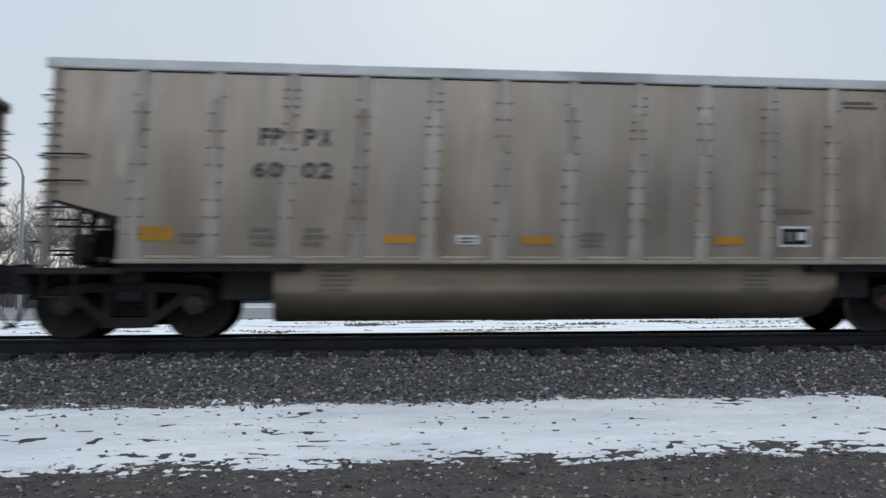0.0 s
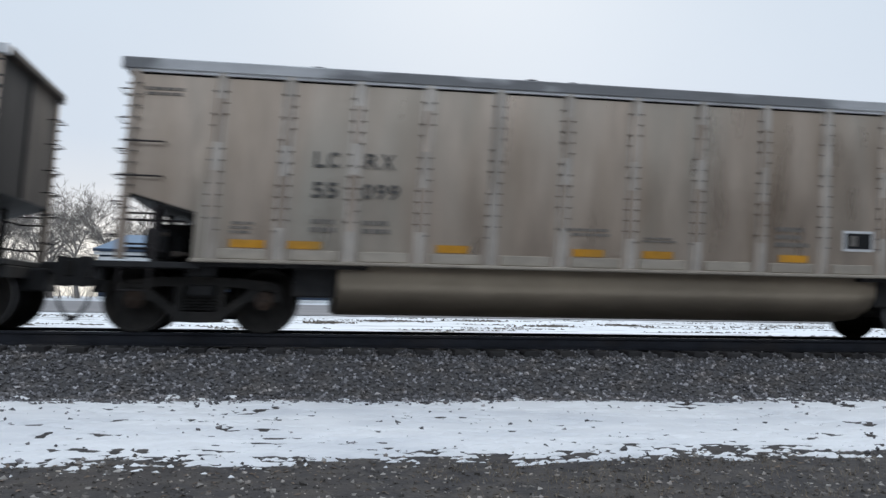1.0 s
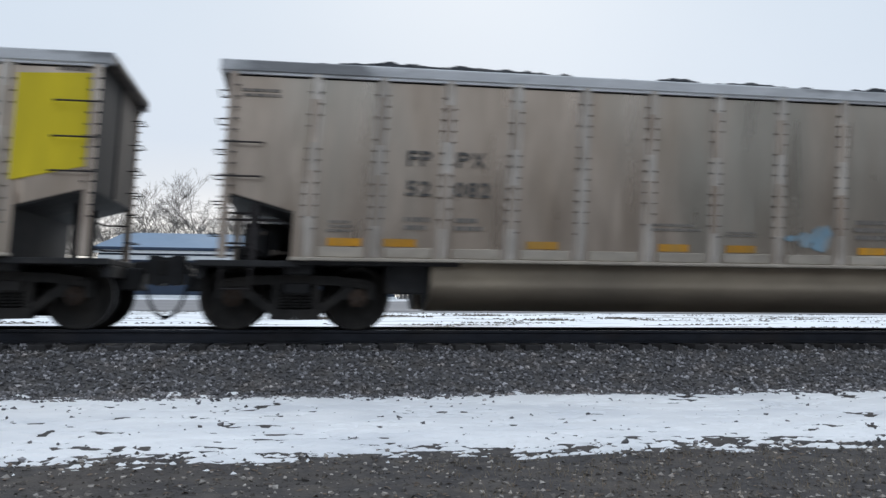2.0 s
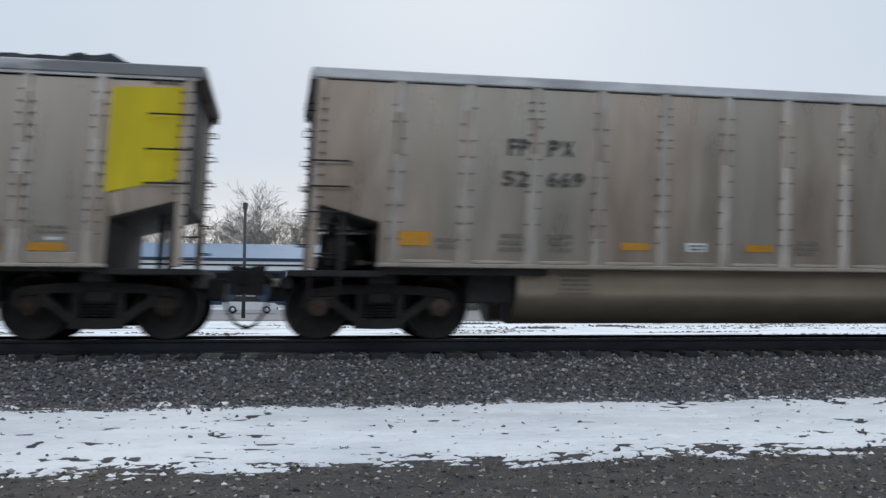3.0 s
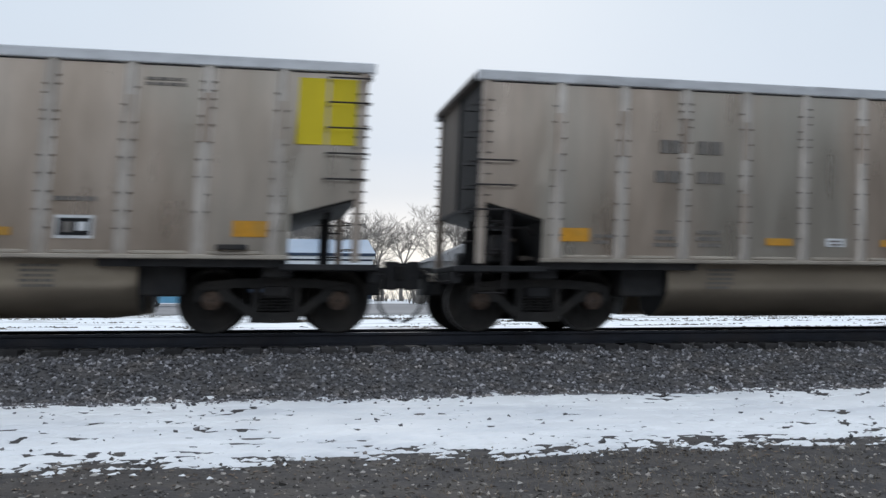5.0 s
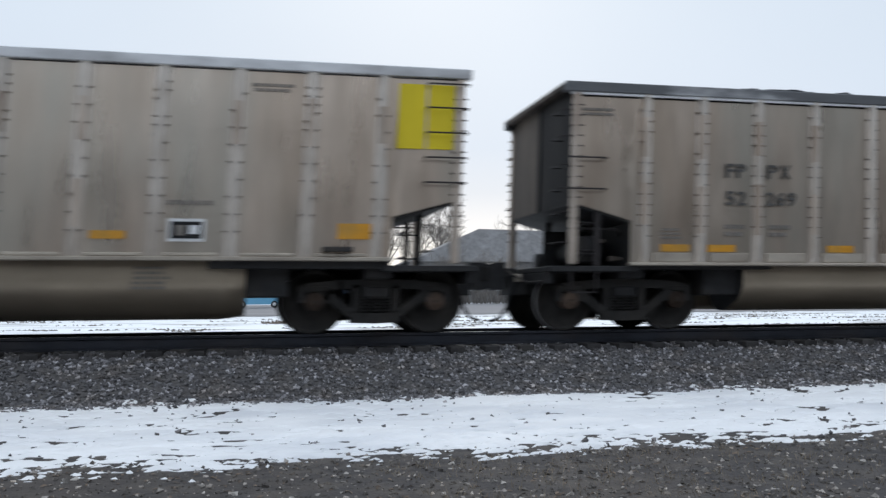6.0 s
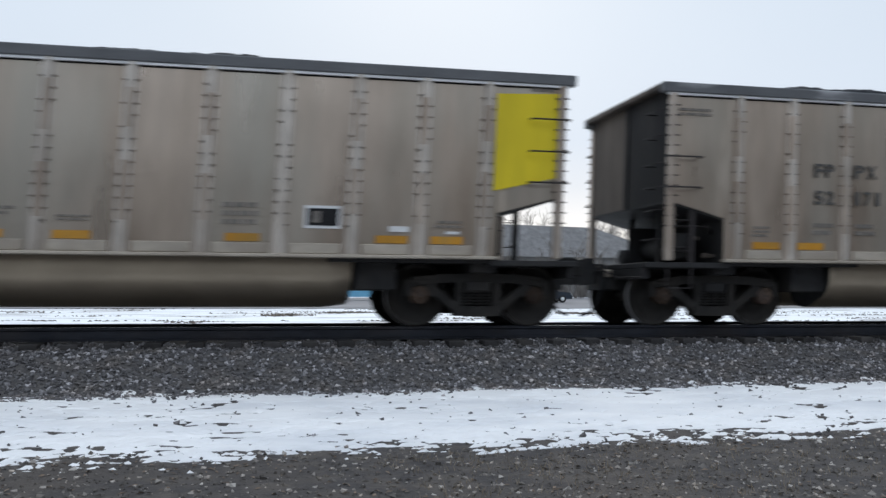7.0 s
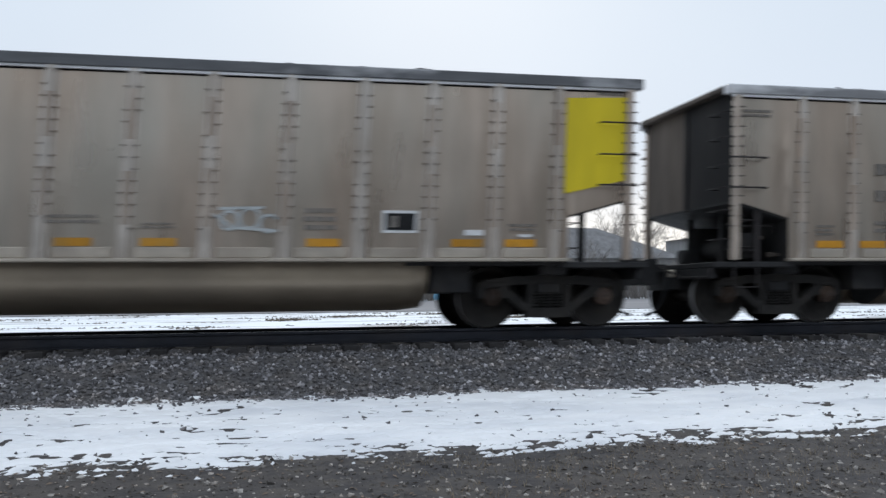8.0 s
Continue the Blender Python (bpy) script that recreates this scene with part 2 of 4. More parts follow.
WALL_BLUE = material("dark blue siding", (0.025, 0.042, 0.075), 0.6, 0, 0.1, 1, (3, 1, 0.2), bump=0.1, bump_scale=6)
TRIM = material("white trim", (0.75, 0.77, 0.78), 0.6, 0, 0.05, 2, bump=0)
GREY_ROOF = material("snow dusted grey roof", (0.17, 0.166, 0.166), 0.85, 0, 0.25, 1.6, (1, 1, 1), (0.34, 0.345, 0.355), 0.4, (0.5, 0.75), 0.2, 5)
GREY_WALL = material("weathered grey wall", (0.24, 0.24, 0.24), 0.85, 0, 0.12, 0.6, (3, 3, 0.4), (0.33, 0.33, 0.33), 0.5, (0.5, 0.7), 0.1, 5)
POLE = material("dark painted pole", (0.07, 0.07, 0.075), 0.6, 0.2, 0.2, 4)
GALV = material("galvanised pole", (0.25, 0.26, 0.27), 0.5, 0.5, 0.15, 4)
CAR_WHITE = material("white car paint", (0.72, 0.73, 0.74), 0.35, 0, 0.04, 2, bump=0)
CAR_BLUE = material("light blue car paint", (0.16, 0.42, 0.62), 0.35, 0.1, 0.05, 2, bump=0)
CAR_DARK = material("dark blue car paint", (0.03, 0.04, 0.055), 0.35, 0.1, 0.05, 2, bump=0)
GLASS = material("tinted car glass", (0.03, 0.035, 0.04), 0.08, 0, 0.05, 2, bump=0, spec=0.6)
WEED = material("dry winter weeds", (0.15, 0.125, 0.10), 0.9, 0, 0.3, 10, bump=0, island=0.5)
BACKDROP_TONE = material("added backdrop", (0.075, 0.066, 0.058), 0.95, 0, 0.3, 0.4, (1, 1, 0.3), (0.13, 0.12, 0.115), 0.5, (0.5, 0.7), 0.3, 2, spec=0.1)
GRASS = material("dry winter grass", (0.21, 0.165, 0.115), 0.9, 0, 0.3, 10, bump=0, island=0.4)


# ---- mesh helpers ----
def mesh_of(name, bm, mats):
    bmesh.ops.recalc_face_normals(bm, faces=bm.faces)
    me = bpy.data.meshes.new(name)
    bm.to_mesh(me)
    bm.free()
    for m in mats if isinstance(mats, (list, tuple)) else [mats]:
        me.materials.append(m)
    return me


def part(name, bm, mats, parent, label="", at=None):
    """Links a bmesh (or a mesh) as one mesh object under a thing or a part."""
    ob = new(name, bm if isinstance(bm, bpy.types.Mesh) else mesh_of(name, bm, mats))
    if parent:
        ob.parent = parent
    if at is not None:
        ob.matrix_basis = at
    return tagged(ob, label)


def box(bm, x0, x1, y0, y1, z0, z1, bevel=0.0, mat=0):
    m = Matrix.LocRotScale(((x0 + x1) / 2, (y0 + y1) / 2, (z0 + z1) / 2), None, (abs(x1 - x0), abs(y1 - y0), abs(z1 - z0)))
    vs = bmesh.ops.create_cube(bm, size=1, matrix=m)["verts"]
    fs = {f for v in vs for f in v.link_faces}
    for f in fs:
        f.material_index = mat
    if bevel:
        es = {e for v in vs for e in v.link_edges}
        bmesh.ops.bevel(bm, geom=list(es), offset=bevel, segments=1, affect="EDGES")
    return vs


def boxed(*a, **k):
    bm = bmesh.new()
    box(bm, *a, **k)
    return bm


def prism(bm, pts, y0, y1, mat=0):
    """A polygon of (x, z) points pushed along y."""
    a = [bm.verts.new((x, y0, z)) for x, z in pts]
    b = [bm.verts.new((x, y1, z)) for x, z in pts]
    fs = [bm.faces.new(a), bm.faces.new(b[::-1])]
    for i in range(len(pts)):
        j = (i + 1) % len(pts)
        fs.append(bm.faces.new((a[i], b[i], b[j], a[j])))
    for f in fs:
        f.material_index = mat
    return bm


def strut(bm, p, q, w, y0, y1, mat=0):
    """A bar of width w in the xz plane from p to q."""
    (x0, z0), (x1, z1) = p, q
    d = math.hypot(x1 - x0, z1 - z0)
    nx, nz = -(z1 - z0) / d * w / 2, (x1 - x0) / d * w / 2
    prism(bm, [(x0 + nx, z0 + nz), (x1 + nx, z1 + nz), (x1 - nx, z1 - nz), (x0 - nx, z0 - nz)], y0, y1, mat)


def tube(bm, pts, radii, sides=6, mat=0, caps=True):
    """A round bar through points, with a radius at each."""
    pts = [Vector(p) for p in pts]
    rings = []
    for i, p in enumerate(pts):
        d = (pts[min(i + 1, len(pts) - 1)] - pts[max(i - 1, 0)]).normalized()
        a = d.orthogonal().normalized() if i == 0 else (a - d * a.dot(d)).normalized()
        b = d.cross(a)
        r = radii[i] if isinstance(radii, (list, tuple)) else radii
        rings.append([bm.verts.new(p + (a * math.cos(k * 2 * math.pi / sides) + b * math.sin(k * 2 * math.pi / sides)) * r) for k in range(sides)])
    for r0, r1 in zip(rings, rings[1:]):
        for k in range(sides):
            f = bm.faces.new((r0[k], r0[(k + 1) % sides], r1[(k + 1) % sides], r1[k]))
            f.material_index, f.smooth = mat, True
    if caps:
        for f in (bm.faces.new(rings[0][::-1]), bm.faces.new(rings[-1])):
            f.material_index = mat
    return bm


def lathe(bm, prof, sides=32, mats=None):
    """(y, radius) points turned about the y axis."""
    rings = [[bm.verts.new((r * math.sin(k * 2 * math.pi / sides), y, r * math.cos(k * 2 * math.pi / sides))) for k in range(sides)] for y, r in prof]
    for i, (r0, r1) in enumerate(zip(rings, rings[1:])):
        for k in range(sides):
            f = bm.faces.new((r0[k], r0[(k + 1) % sides], r1[(k + 1) % sides], r1[k]))
            f.material_index, f.smooth = (mats[i] if mats else 0), True
    bm.faces.new(rings[0][::-1])
    bm.faces.new(rings[-1])
    return bm


# ---- the ground ----
TRACK_Y, GAUGE = 13.858, 0.753
PROFILE = [(-400, -1.03), (0, -0.96), (4, -0.90), (7, -0.83), (10.9, -0.745), (11.25, -0.675), (12.25, -0.33), (12.62, -0.285), (12.95, -0.225), (14.77, -0.225),
           (15.1, -0.285), (15.45, -0.33), (16.8, -0.70), (22, -0.52), (60, -0.40), (66, -0.37), (95, 0.02), (105, 0.2), (200, 0.26), (4000, 0.26)]


def level(y):
    return float(np.interp(y, [p[0] for p in PROFILE], [p[1] for p in PROFILE]))


def sheet(name, xs, ys, z_of, mats, pick=None):
    verts = [(x, y, z_of(x, y)) for y in ys for x in xs]
    n = len(xs)
    faces = [(j * n + i, j * n + i + 1, (j + 1) * n + i + 1, (j + 1) * n + i) for j in range(len(ys) - 1) for i in range(n - 1)]
    me = bpy.data.meshes.new(name)
    me.from_pydata(verts, [], faces)
    for m in mats:
        me.materials.append(m)
    if pick:
        idx = [pick((verts[f[0]][1] + verts[f[2]][1]) / 2) for f in faces]
        me.polygons.foreach_set("material_index", idx)
    me.polygons.foreach_set("use_smooth", [True] * len(faces))
    me.update()
    return me


def bumpy(x, y):
    k = 1.0 if abs(x) < 40 and -5 < y < 60 else 0.0
    return level(y) + k * 0.02 * noise.noise((x * 0.7, y * 0.9, 0.0)) + k * 0.008 * noise.noise((x * 3, y * 4, 5.0))


gx = sorted({-3000, -1200, -500, -200, -100, -60, 60, 100, 200, 500, 1200, 3000, *np.round(np.arange(-40, 44, 0.8), 2), *np.round(np.arange(-7.6, 15, 0.1), 2)})
gy = sorted({-400, -100, -30, -10, -5, -2, 0, 2, *np.round(np.arange(3.5, 17.2, 0.15), 2), *np.round(np.arange(6.3, 11.4, 0.06), 2), 12.25, 12.62, 12.95, 14.77, 15.1, 15.45, 18, 20, 22, 26, 30, 40, 50, 60, 66, 75, 85, 95, 105, 130, 200, 600, 1500, 4000})
tagged(new("ground", sheet("ground", gx, gy, bumpy, [DIRT, BALLAST, SNOW_FAR], lambda y: 0 if y < 10.8 else 1 if y < 16.6 else 2)),
       "dark gravelly ground with a ballast bank and snow beyond", "ground", kind="structure")


# an unseen dark ridge, added behind the eye to darken the cars' lower reflections
backdrop_x = [float(x) for x in np.arange(-420, 421, 4)]
# taller to the right, so that the right-hand sides reflect darker
tagged(new("backdrop", sheet("backdrop", backdrop_x, [-66, -64, -62, -60, -58], lambda x, y: level(y) - 0.3 + {-66: 0, -64: 12, -62: 17, -60: 14, -58: 0}[y] * (1 + 0.55 * min(1, max(0, (x - 10) / 50)) + 0.28 * noise.noise((x * 0.05, 1.0, 0)) + 0.2 * noise.noise((x * 0.22, 4.0, 0))), [BACKDROP_TONE])),
       "unseen dark backdrop added to darken reflections", "woods", kind="structure")


def snow_depth(x, y):
    """Height of the snow over the ground: a band along the ballast's foot with ragged, streaky edges."""
    x, y = x + 0.13 * noise.noise((x * 2.3, y * 3.1, 31.0)), y + 0.05 * noise.noise((x * 7, y * 9, 33.0))
    far = 10.95 + 0.14 * noise.noise((x * 1.1, 3.0, 0)) + 0.36 * noise.noise((x * 4.5, y * 5.0, 2.0))
    near = 7.52 + 0.03 * x + 0.10 * noise.noise((x * 0.55, 7.0, 1.0)) + 0.40 * noise.noise((x * 1.2, y * 4.5, 4.0)) + 0.70 * noise.noise((x * 2.2, y * 17, 9.0)) + 0.62 * noise.noise((x * 5.5, y * 30, 19.0)) + 0.30 * noise.noise((x * 14, y * 52, 23.0))
    d = min((far - y) * 0.25, (y - near) * 0.12)
    holes = 0.55 * noise.noise((x * 0.9, y * 2.0, 11.0)) + 0.50 * noise.noise((x * 2.6, y * 7.0, 14.0)) + 0.75 * noise.noise((x * 6.5, y * 13, 13.0))
    track = 0.35 * noise.noise((x * 0.15, y * 2.6, 21.0))
    d = min(d, 0.05 * (0.62 + track - 2.7 * holes))
    return max(-0.05, min(d, 0.022 + 0.006 * noise.noise((x * 1.5, y * 3, 17.0))))


sx = np.round(np.arange(-7.5, 15.0, 0.04), 3)
sy = np.round(np.arange(6.4, 11.4, 0.03), 3)
tagged(new("snow_band", sheet("snow_band", list(sx), list(sy), lambda x, y: bumpy(x, y) + 0.004 + snow_depth(x, y), [SNOW])),
       "thin trampled snow lying along the foot of the ballast", "snow", kind="structure")
for name, xs in (("snow_band_west", np.arange(-200, -7.4, 0.5)), ("snow_band_east", np.arange(14.94, 220, 0.5))):
    tagged(new(name, sheet(name, list(xs), list(np.arange(7.0, 11.3, 0.15)), lambda x, y: bumpy(x, y) + 0.004 + snow_depth(x, y), [SNOW])),
           "thin snow lying along the foot of the ballast", "snow", kind="structure")


def scatter(name, count, place, size, mat, label, category, seed):
    """Loose angular stones as one mesh."""
    rng = np.random.default_rng(seed)
    base = np.array([(1, 0, 0), (-1, 0, 0), (0, 1, 0), (0, -1, 0), (0, 0, 1), (0, 0, -1)], float)
    tri = np.array([(0, 2, 4), (2, 1, 4), (1, 3, 4), (3, 0, 4), (2, 0, 5), (1, 2, 5), (3, 1, 5), (0, 3, 5)])
    verts, faces = [], []
    for i in range(count):
        x, y, z = place(rng)
        s = size(rng)
        q, _ = np.linalg.qr(rng.normal(size=(3, 3)))
        v = (base * rng.uniform(0.6, 1.15, (6, 1)) + rng.uniform(-0.25, 0.25, (6, 3))) @ q * s * np.array((1, 1, 0.8))
        verts.append(v + (x, y, z))
        faces.append(tri + 6 * i)
    me = bpy.data.meshes.new(name)
    me.from_pydata(np.concatenate(verts).tolist(), [], np.concatenate(faces).tolist())
    me.materials.append(mat)
    return tagged(new(name, me), label, category, kind="stuff")


def on_bank(rng):
    x, y = rng.uniform(-7, 14), rng.uniform(10.75, 12.95) if rng.random() < 0.93 else rng.uniform(14.6, 15.6)
    return x, y, bumpy(x, y) + rng.uniform(-0.01, 0.018)


def at_toe(rng):
    x = rng.uniform(-7, 14)
    y = 10.95 - abs(rng.normal(0, 0.13))
    return x, y, bumpy(x, y) + 0.015


def near_field(rng):
    x, y = rng.uniform(-5, 9), 5.0 + 2.6 * rng.random() ** 1.3 if rng.random() < 0.8 else rng.uniform(1.5, 5.7)
    return x, y, bumpy(x, y) + rng.uniform(-0.008, 0.004)


def in_snow(rng):
    x, y = rng.uniform(-7, 13), rng.uniform(7.4, 10.8)
    return x, y, bumpy(x, y) + 0.02


scatter("ballast_stones", 26000, on_bank, lambda r: r.uniform(0.020, 0.046), STONE, "grey crushed ballast stones on the track bank", "ballast", 3)
scatter("toe_stones", 2400, at_toe, lambda r: r.uniform(0.018, 0.045), STONE, "loose ballast stones at the edge of the snow", "ballast", 4)
scatter("gravel", 15000, near_field, lambda r: 0.007 + 0.026 * r.random() ** 2.4, PEBBLE, "brown and grey gravel on dark wet dirt", "gravel", 5)
scatter("pale_pebbles", 900, near_field, lambda r: 0.014 + 0.03 * r.random() ** 2.5, PALE_PEBBLE, "pale pebbles lying on the dirt", "gravel", 7)
scatter("snow_stones", 560, in_snow, lambda r: 0.012 + 0.03 * r.random() ** 3, STONE, "dark stones poking out of the snow", "gravel", 6)

# dry grass tufts by the near gravel
gb = bmesh.new()
for i in range(420):
    cx, cy = random.uniform(1.0, 8.0), random.uniform(5.4, 7.2)
    for j in range(5):
        x, y = cx + random.gauss(0, 0.04), cy + random.gauss(0, 0.04)
        h, lx, ly = random.uniform(0.02, 0.07), random.gauss(0, 0.03), random.gauss(0, 0.03)
        z = bumpy(x, y)
        vs = [gb.verts.new(p) for p in ((x - 0.002, y, z), (x + 0.002, y, z), (x + lx, y + ly, z + h))]
        gb.faces.new(vs)
lb = bmesh.new()
for i in range(2600):
    x, y = random.uniform(-4.5, 8.5), random.uniform(4.6, 7.35)
    if noise.noise((x * 0.5, y * 0.9, 40.0)) < random.uniform(-0.35, 0.25):
        continue
    a, r, z = random.uniform(0, 6.3), random.uniform(0.012, 0.035), bumpy(x, y) + 0.004
    c, d = math.cos(a) * r, math.sin(a) * r
    vs = [lb.verts.new(p) for p in ((x - c, y - d, z), (x - d * 0.4, y + c * 0.4, z + random.uniform(0.004, 0.014)), (x + c, y + d, z + random.uniform(0, 0.012)), (x + d * 0.4, y - c * 0.4, z + random.uniform(0, 0.01)))]
    lb.faces.new(vs)
tagged(new("leaf_litter", mesh_of("leaf_litter", lb, LITTER)), "curled dead leaves scattered over the dirt", "leaves", kind="stuff")
tagged(new("grass", mesh_of("grass", gb, GRASS)), "sparse dry grass blades in the gravel", "grass", kind="stuff")

# dry weeds poking through the snow beyond the track
wb = bmesh.new()
for i in range(62):
    cy = 29 + 24 * random.random() ** 1.2
    cx, wide = random.uniform(-0.35, 0.85) * cy, random.uniform(0.2, 1.5)
    for j in range(int(10 + 26 * wide)):
        x, y = cx + random.gauss(0, wide), cy + random.gauss(0, 0.25)
        h, w, z = random.uniform(0.02, 0.06), random.uniform(0.03, 0.14), bumpy(x, y) - 0.01
        vs = [wb.verts.new(p) for p in ((x - w, y, z), (x + w, y + random.gauss(0, 0.02), z), (x + random.gauss(0, 0.03), y + 0.01, z + h))]
        wb.faces.new(vs)
for cx, cy, wide in ((11.1, 37.0, 0.55), (4.8, 42.0, 0.8), (9.5, 45.0, 0.7), (15.5, 40.0, 0.6), (1.5, 38.0, 0.5)):
    for j in range(150):
        x, y = cx + random.gauss(0, wide), cy + random.gauss(0, 0.5)
        h, w, z = random.uniform(0.03, 0.12), random.uniform(0.03, 0.11), bumpy(x, y) - 0.01
        vs = [wb.verts.new(p) for p in ((x - w, y, z), (x + w, y + random.gauss(0, 0.02), z), (x + random.gauss(0, 0.08), y + 0.01, z + h))]
        wb.faces.new(vs)
tagged(new("weeds", mesh_of("weeds", wb, WEED)), "dry brown weeds poking through the far snow", "weeds", kind="stuff")

# ---- the track ----
rail_pts = [(-0.075, -0.19), (0.075, -0.19), (0.075, -0.178), (0.012, -0.155), (0.009, -0.05), (0.036, -0.038), (0.037, -0.006), (0.030, 0.0),
            (-0.030, 0.0), (-0.037, -0.006), (-0.036, -0.038), (-0.009, -0.05), (-0.012, -0.155), (-0.075, -0.178)]
for side in (-1, 1):
    bm = bmesh.new()
    a = [bm.verts.new((-220, y, z)) for y, z in rail_pts]
    b = [bm.verts.new((240, y, z)) for y, z in rail_pts]
    for i in range(len(rail_pts)):
        j = (i + 1) % len(rail_pts)
        f = bm.faces.new((a[i], b[i], b[j], a[j]))
        f.material_index = 1 if i == 7 else 0
    bm.faces.new(a), bm.faces.new(b[::-1])
    tagged(part("rail", bm, [RAIL, RAIL_TOP], None, at=pose(0, TRACK_Y + side * GAUGE, 0)), "rusty steel rail with a polished head", "rail", "rails of the track", "structure")
tie_me = mesh_of("tie", boxed(-0.115, 0.115, -1.3, 1.3, -0.36, -0.192, bevel=0.012), TIE)
ties = tagged(new("tie_row"), "weathered dark ties set in ballast under the rails", "ties", kind="structure")
for i in range(70):
    part("tie", tie_me, None, ties, at=pose(-14 + 0.53 * i, TRACK_Y + random.gauss(0, 0.02), random.gauss(0, 0.004), 0, 0, random.gauss(0, 0.4)))

# ---- the road, buildings and posts beyond ----
tagged(new("road", sheet("road", list(np.arange(-300, 301, 20)), [52, 60, 66, 75, 85, 93], lambda x, y: level(y) + 0.03, [ROAD])), "pale grey salted road beyond the snow field", "road", kind="structure")


def blue_hall():
    """A long low hall with a pale blue metal roof, dark gutter and white fascia."""
    hall = tagged(new("hall"), "long low hall with a pale blue metal roof and white fascia", "building")
    hall.matrix_basis = pose(0, 105, 0.35)
    x0, x1, eave, ridge = -22.5, 12.4, 5.58, 7.75
    part("wall", boxed(x0 + 0.6, x1 - 0.4, 0.0, 14, -0.4, eave), WALL_BLUE, hall, "dark blue sided wall")
    bm = bmesh.new()
    vs = [bm.verts.new(p) for p in ((x0, -0.7, eave), (x1, -0.7, eave), (x1, 14.7, eave), (x0, 14.7, eave), (x0 + 2.2, 7, ridge), (x1 - 0.1, 7, ridge))]
    for f in ((0, 1, 5, 4), (1, 2, 5), (2, 3, 4, 5), (3, 0, 4), (3, 2, 1, 0)):
        bm.faces.new([vs[i] for i in f])
    part("roof", bm, ROOF_BLUE, hall, "pale blue metal roof")
    part("gutter", boxed(x0, x1, -0.85, -0.70, eave - 0.30, eave + 0.02, bevel=0.02), WALL_BLUE, hall, "dark blue gutter")
    part("eave_board", boxed(x0 + 0.1, x1 - 0.1, -0.60, -0.45, eave - 0.68, eave - 0.34, bevel=0.02), TRIM, hall, "white eave board")
    part("fascia", boxed(x0 + 0.5, x1 - 0.3, -0.25, -0.02, 4.17, 4.69, bevel=0.02), TRIM, hall, "white fascia band")
    for i in range(7):
        part("bracket", boxed(-20.9 + i * 5.25, -20.1 + i * 5.25, -0.30, -0.03, 3.42, 4.165, bevel=0.02), TRIM, hall, "white bracket under the fascia")
    part("base_band", boxed(x0 + 0.5, x1 - 0.3, -0.2, -0.01, -0.35, 0.15, bevel=0.02), TRIM, hall, "white base band")
    for i in range(9):
        part("window", boxed(x0 + 3 + i * 3.8, x0 + 4.6 + i * 3.8, -0.06, -0.01, 1.2, 2.6), GLASS, hall, "dark window pane")


def grey_house(x0, x1, y, eave, ridge, name_label):
    """A wide grey house under a snow-dusted hipped roof."""
    house = tagged(new("house"), name_label, "building")
    house.matrix_basis = pose(0, y, 0.3)
    part("wall", boxed(x0 + 0.5, x1 - 0.5, 0, 12, -0.5, eave), GREY_WALL, house, "weathered grey wall")
    bm = bmesh.new()
    m = (x1 - x0) * 0.28
    vs = [bm.verts.new(p) for p in ((x0, -0.5, eave), (x1, -0.5, eave), (x1, 12.5, eave), (x0, 12.5, eave), (x0 + m, 5, ridge), (x1 - m, 5, ridge * 0.97))]
    for f in ((0, 1, 5, 4), (1, 2, 5), (2, 3, 4, 5), (3, 0, 4), (3, 2, 1, 0)):
        bm.faces.new([vs[i] for i in f])
    part("roof", bm, GREY_ROOF, house, "snow dusted grey roof")
    for i in range(int((x1 - x0) / 4)):
        wx = x0 + 2 + i * 4
        win = part("window", boxed(wx, wx + 1.1, -0.05, -0.01, 1.3, 2.6), GLASS, house, "dark window pane")
        part("frame", boxed(wx - 0.1, wx + 1.2, -0.04, -0.004, 1.2, 1.29), TRIM, win, "white sill")


blue_hall()
grey_house(18, 52, 100, 4.6, 8.9, "wide grey house under a snow dusted roof")
grey_house(55, 112, 100, 7.4, 9.2, "long grey building under a snow dusted roof")
grey_house(-62, -40, 125, 3.6, 6.0, "low grey house among bare trees")


def street_pole():
    pole = tagged(new("street_pole"), "tall dark pole with a small box on top", "pole")
    pole.matrix_basis = pose(-2.67, 60, level(60))
    bm = bmesh.new()
    tube(bm, [(0, 0, 0), (0, 0, 7.4)], [0.13, 0.09], 10)
    part("shaft", bm, POLE, pole)
    part("head", boxed(-0.16, 0.16, -0.16, 0.16, 7.3, 7.75, bevel=0.04), POLE, pole, "small dark box")


def lamp_post():
    post = tagged(new("street_lamp"), "galvanised street lamp with a curved arm", "street lamp")
    post.matrix_basis = pose(-16.9, 50, level(50))
    bm = bmesh.new()
    tube(bm, [(0, 0, 0), (0, 0, 7.9)], [0.13, 0.08], 10)
    part("shaft", bm, GALV, post)
    bm = bmesh.new()
    tube(bm, [(0, 0, 7.8), (-0.12, 0, 8.3), (-0.4, 0, 8.75), (-0.9, 0, 9.05), (-1.5, 0, 9.1)], [0.06, 0.055, 0.05, 0.05, 0.045], 8)
    part("arm", bm, GALV, post)
    part("lamp_head", boxed(-2.2, -1.4, -0.14, 0.14, 9.02, 9.16, bevel=0.04), GALV, post)


street_pole()
lamp_post()


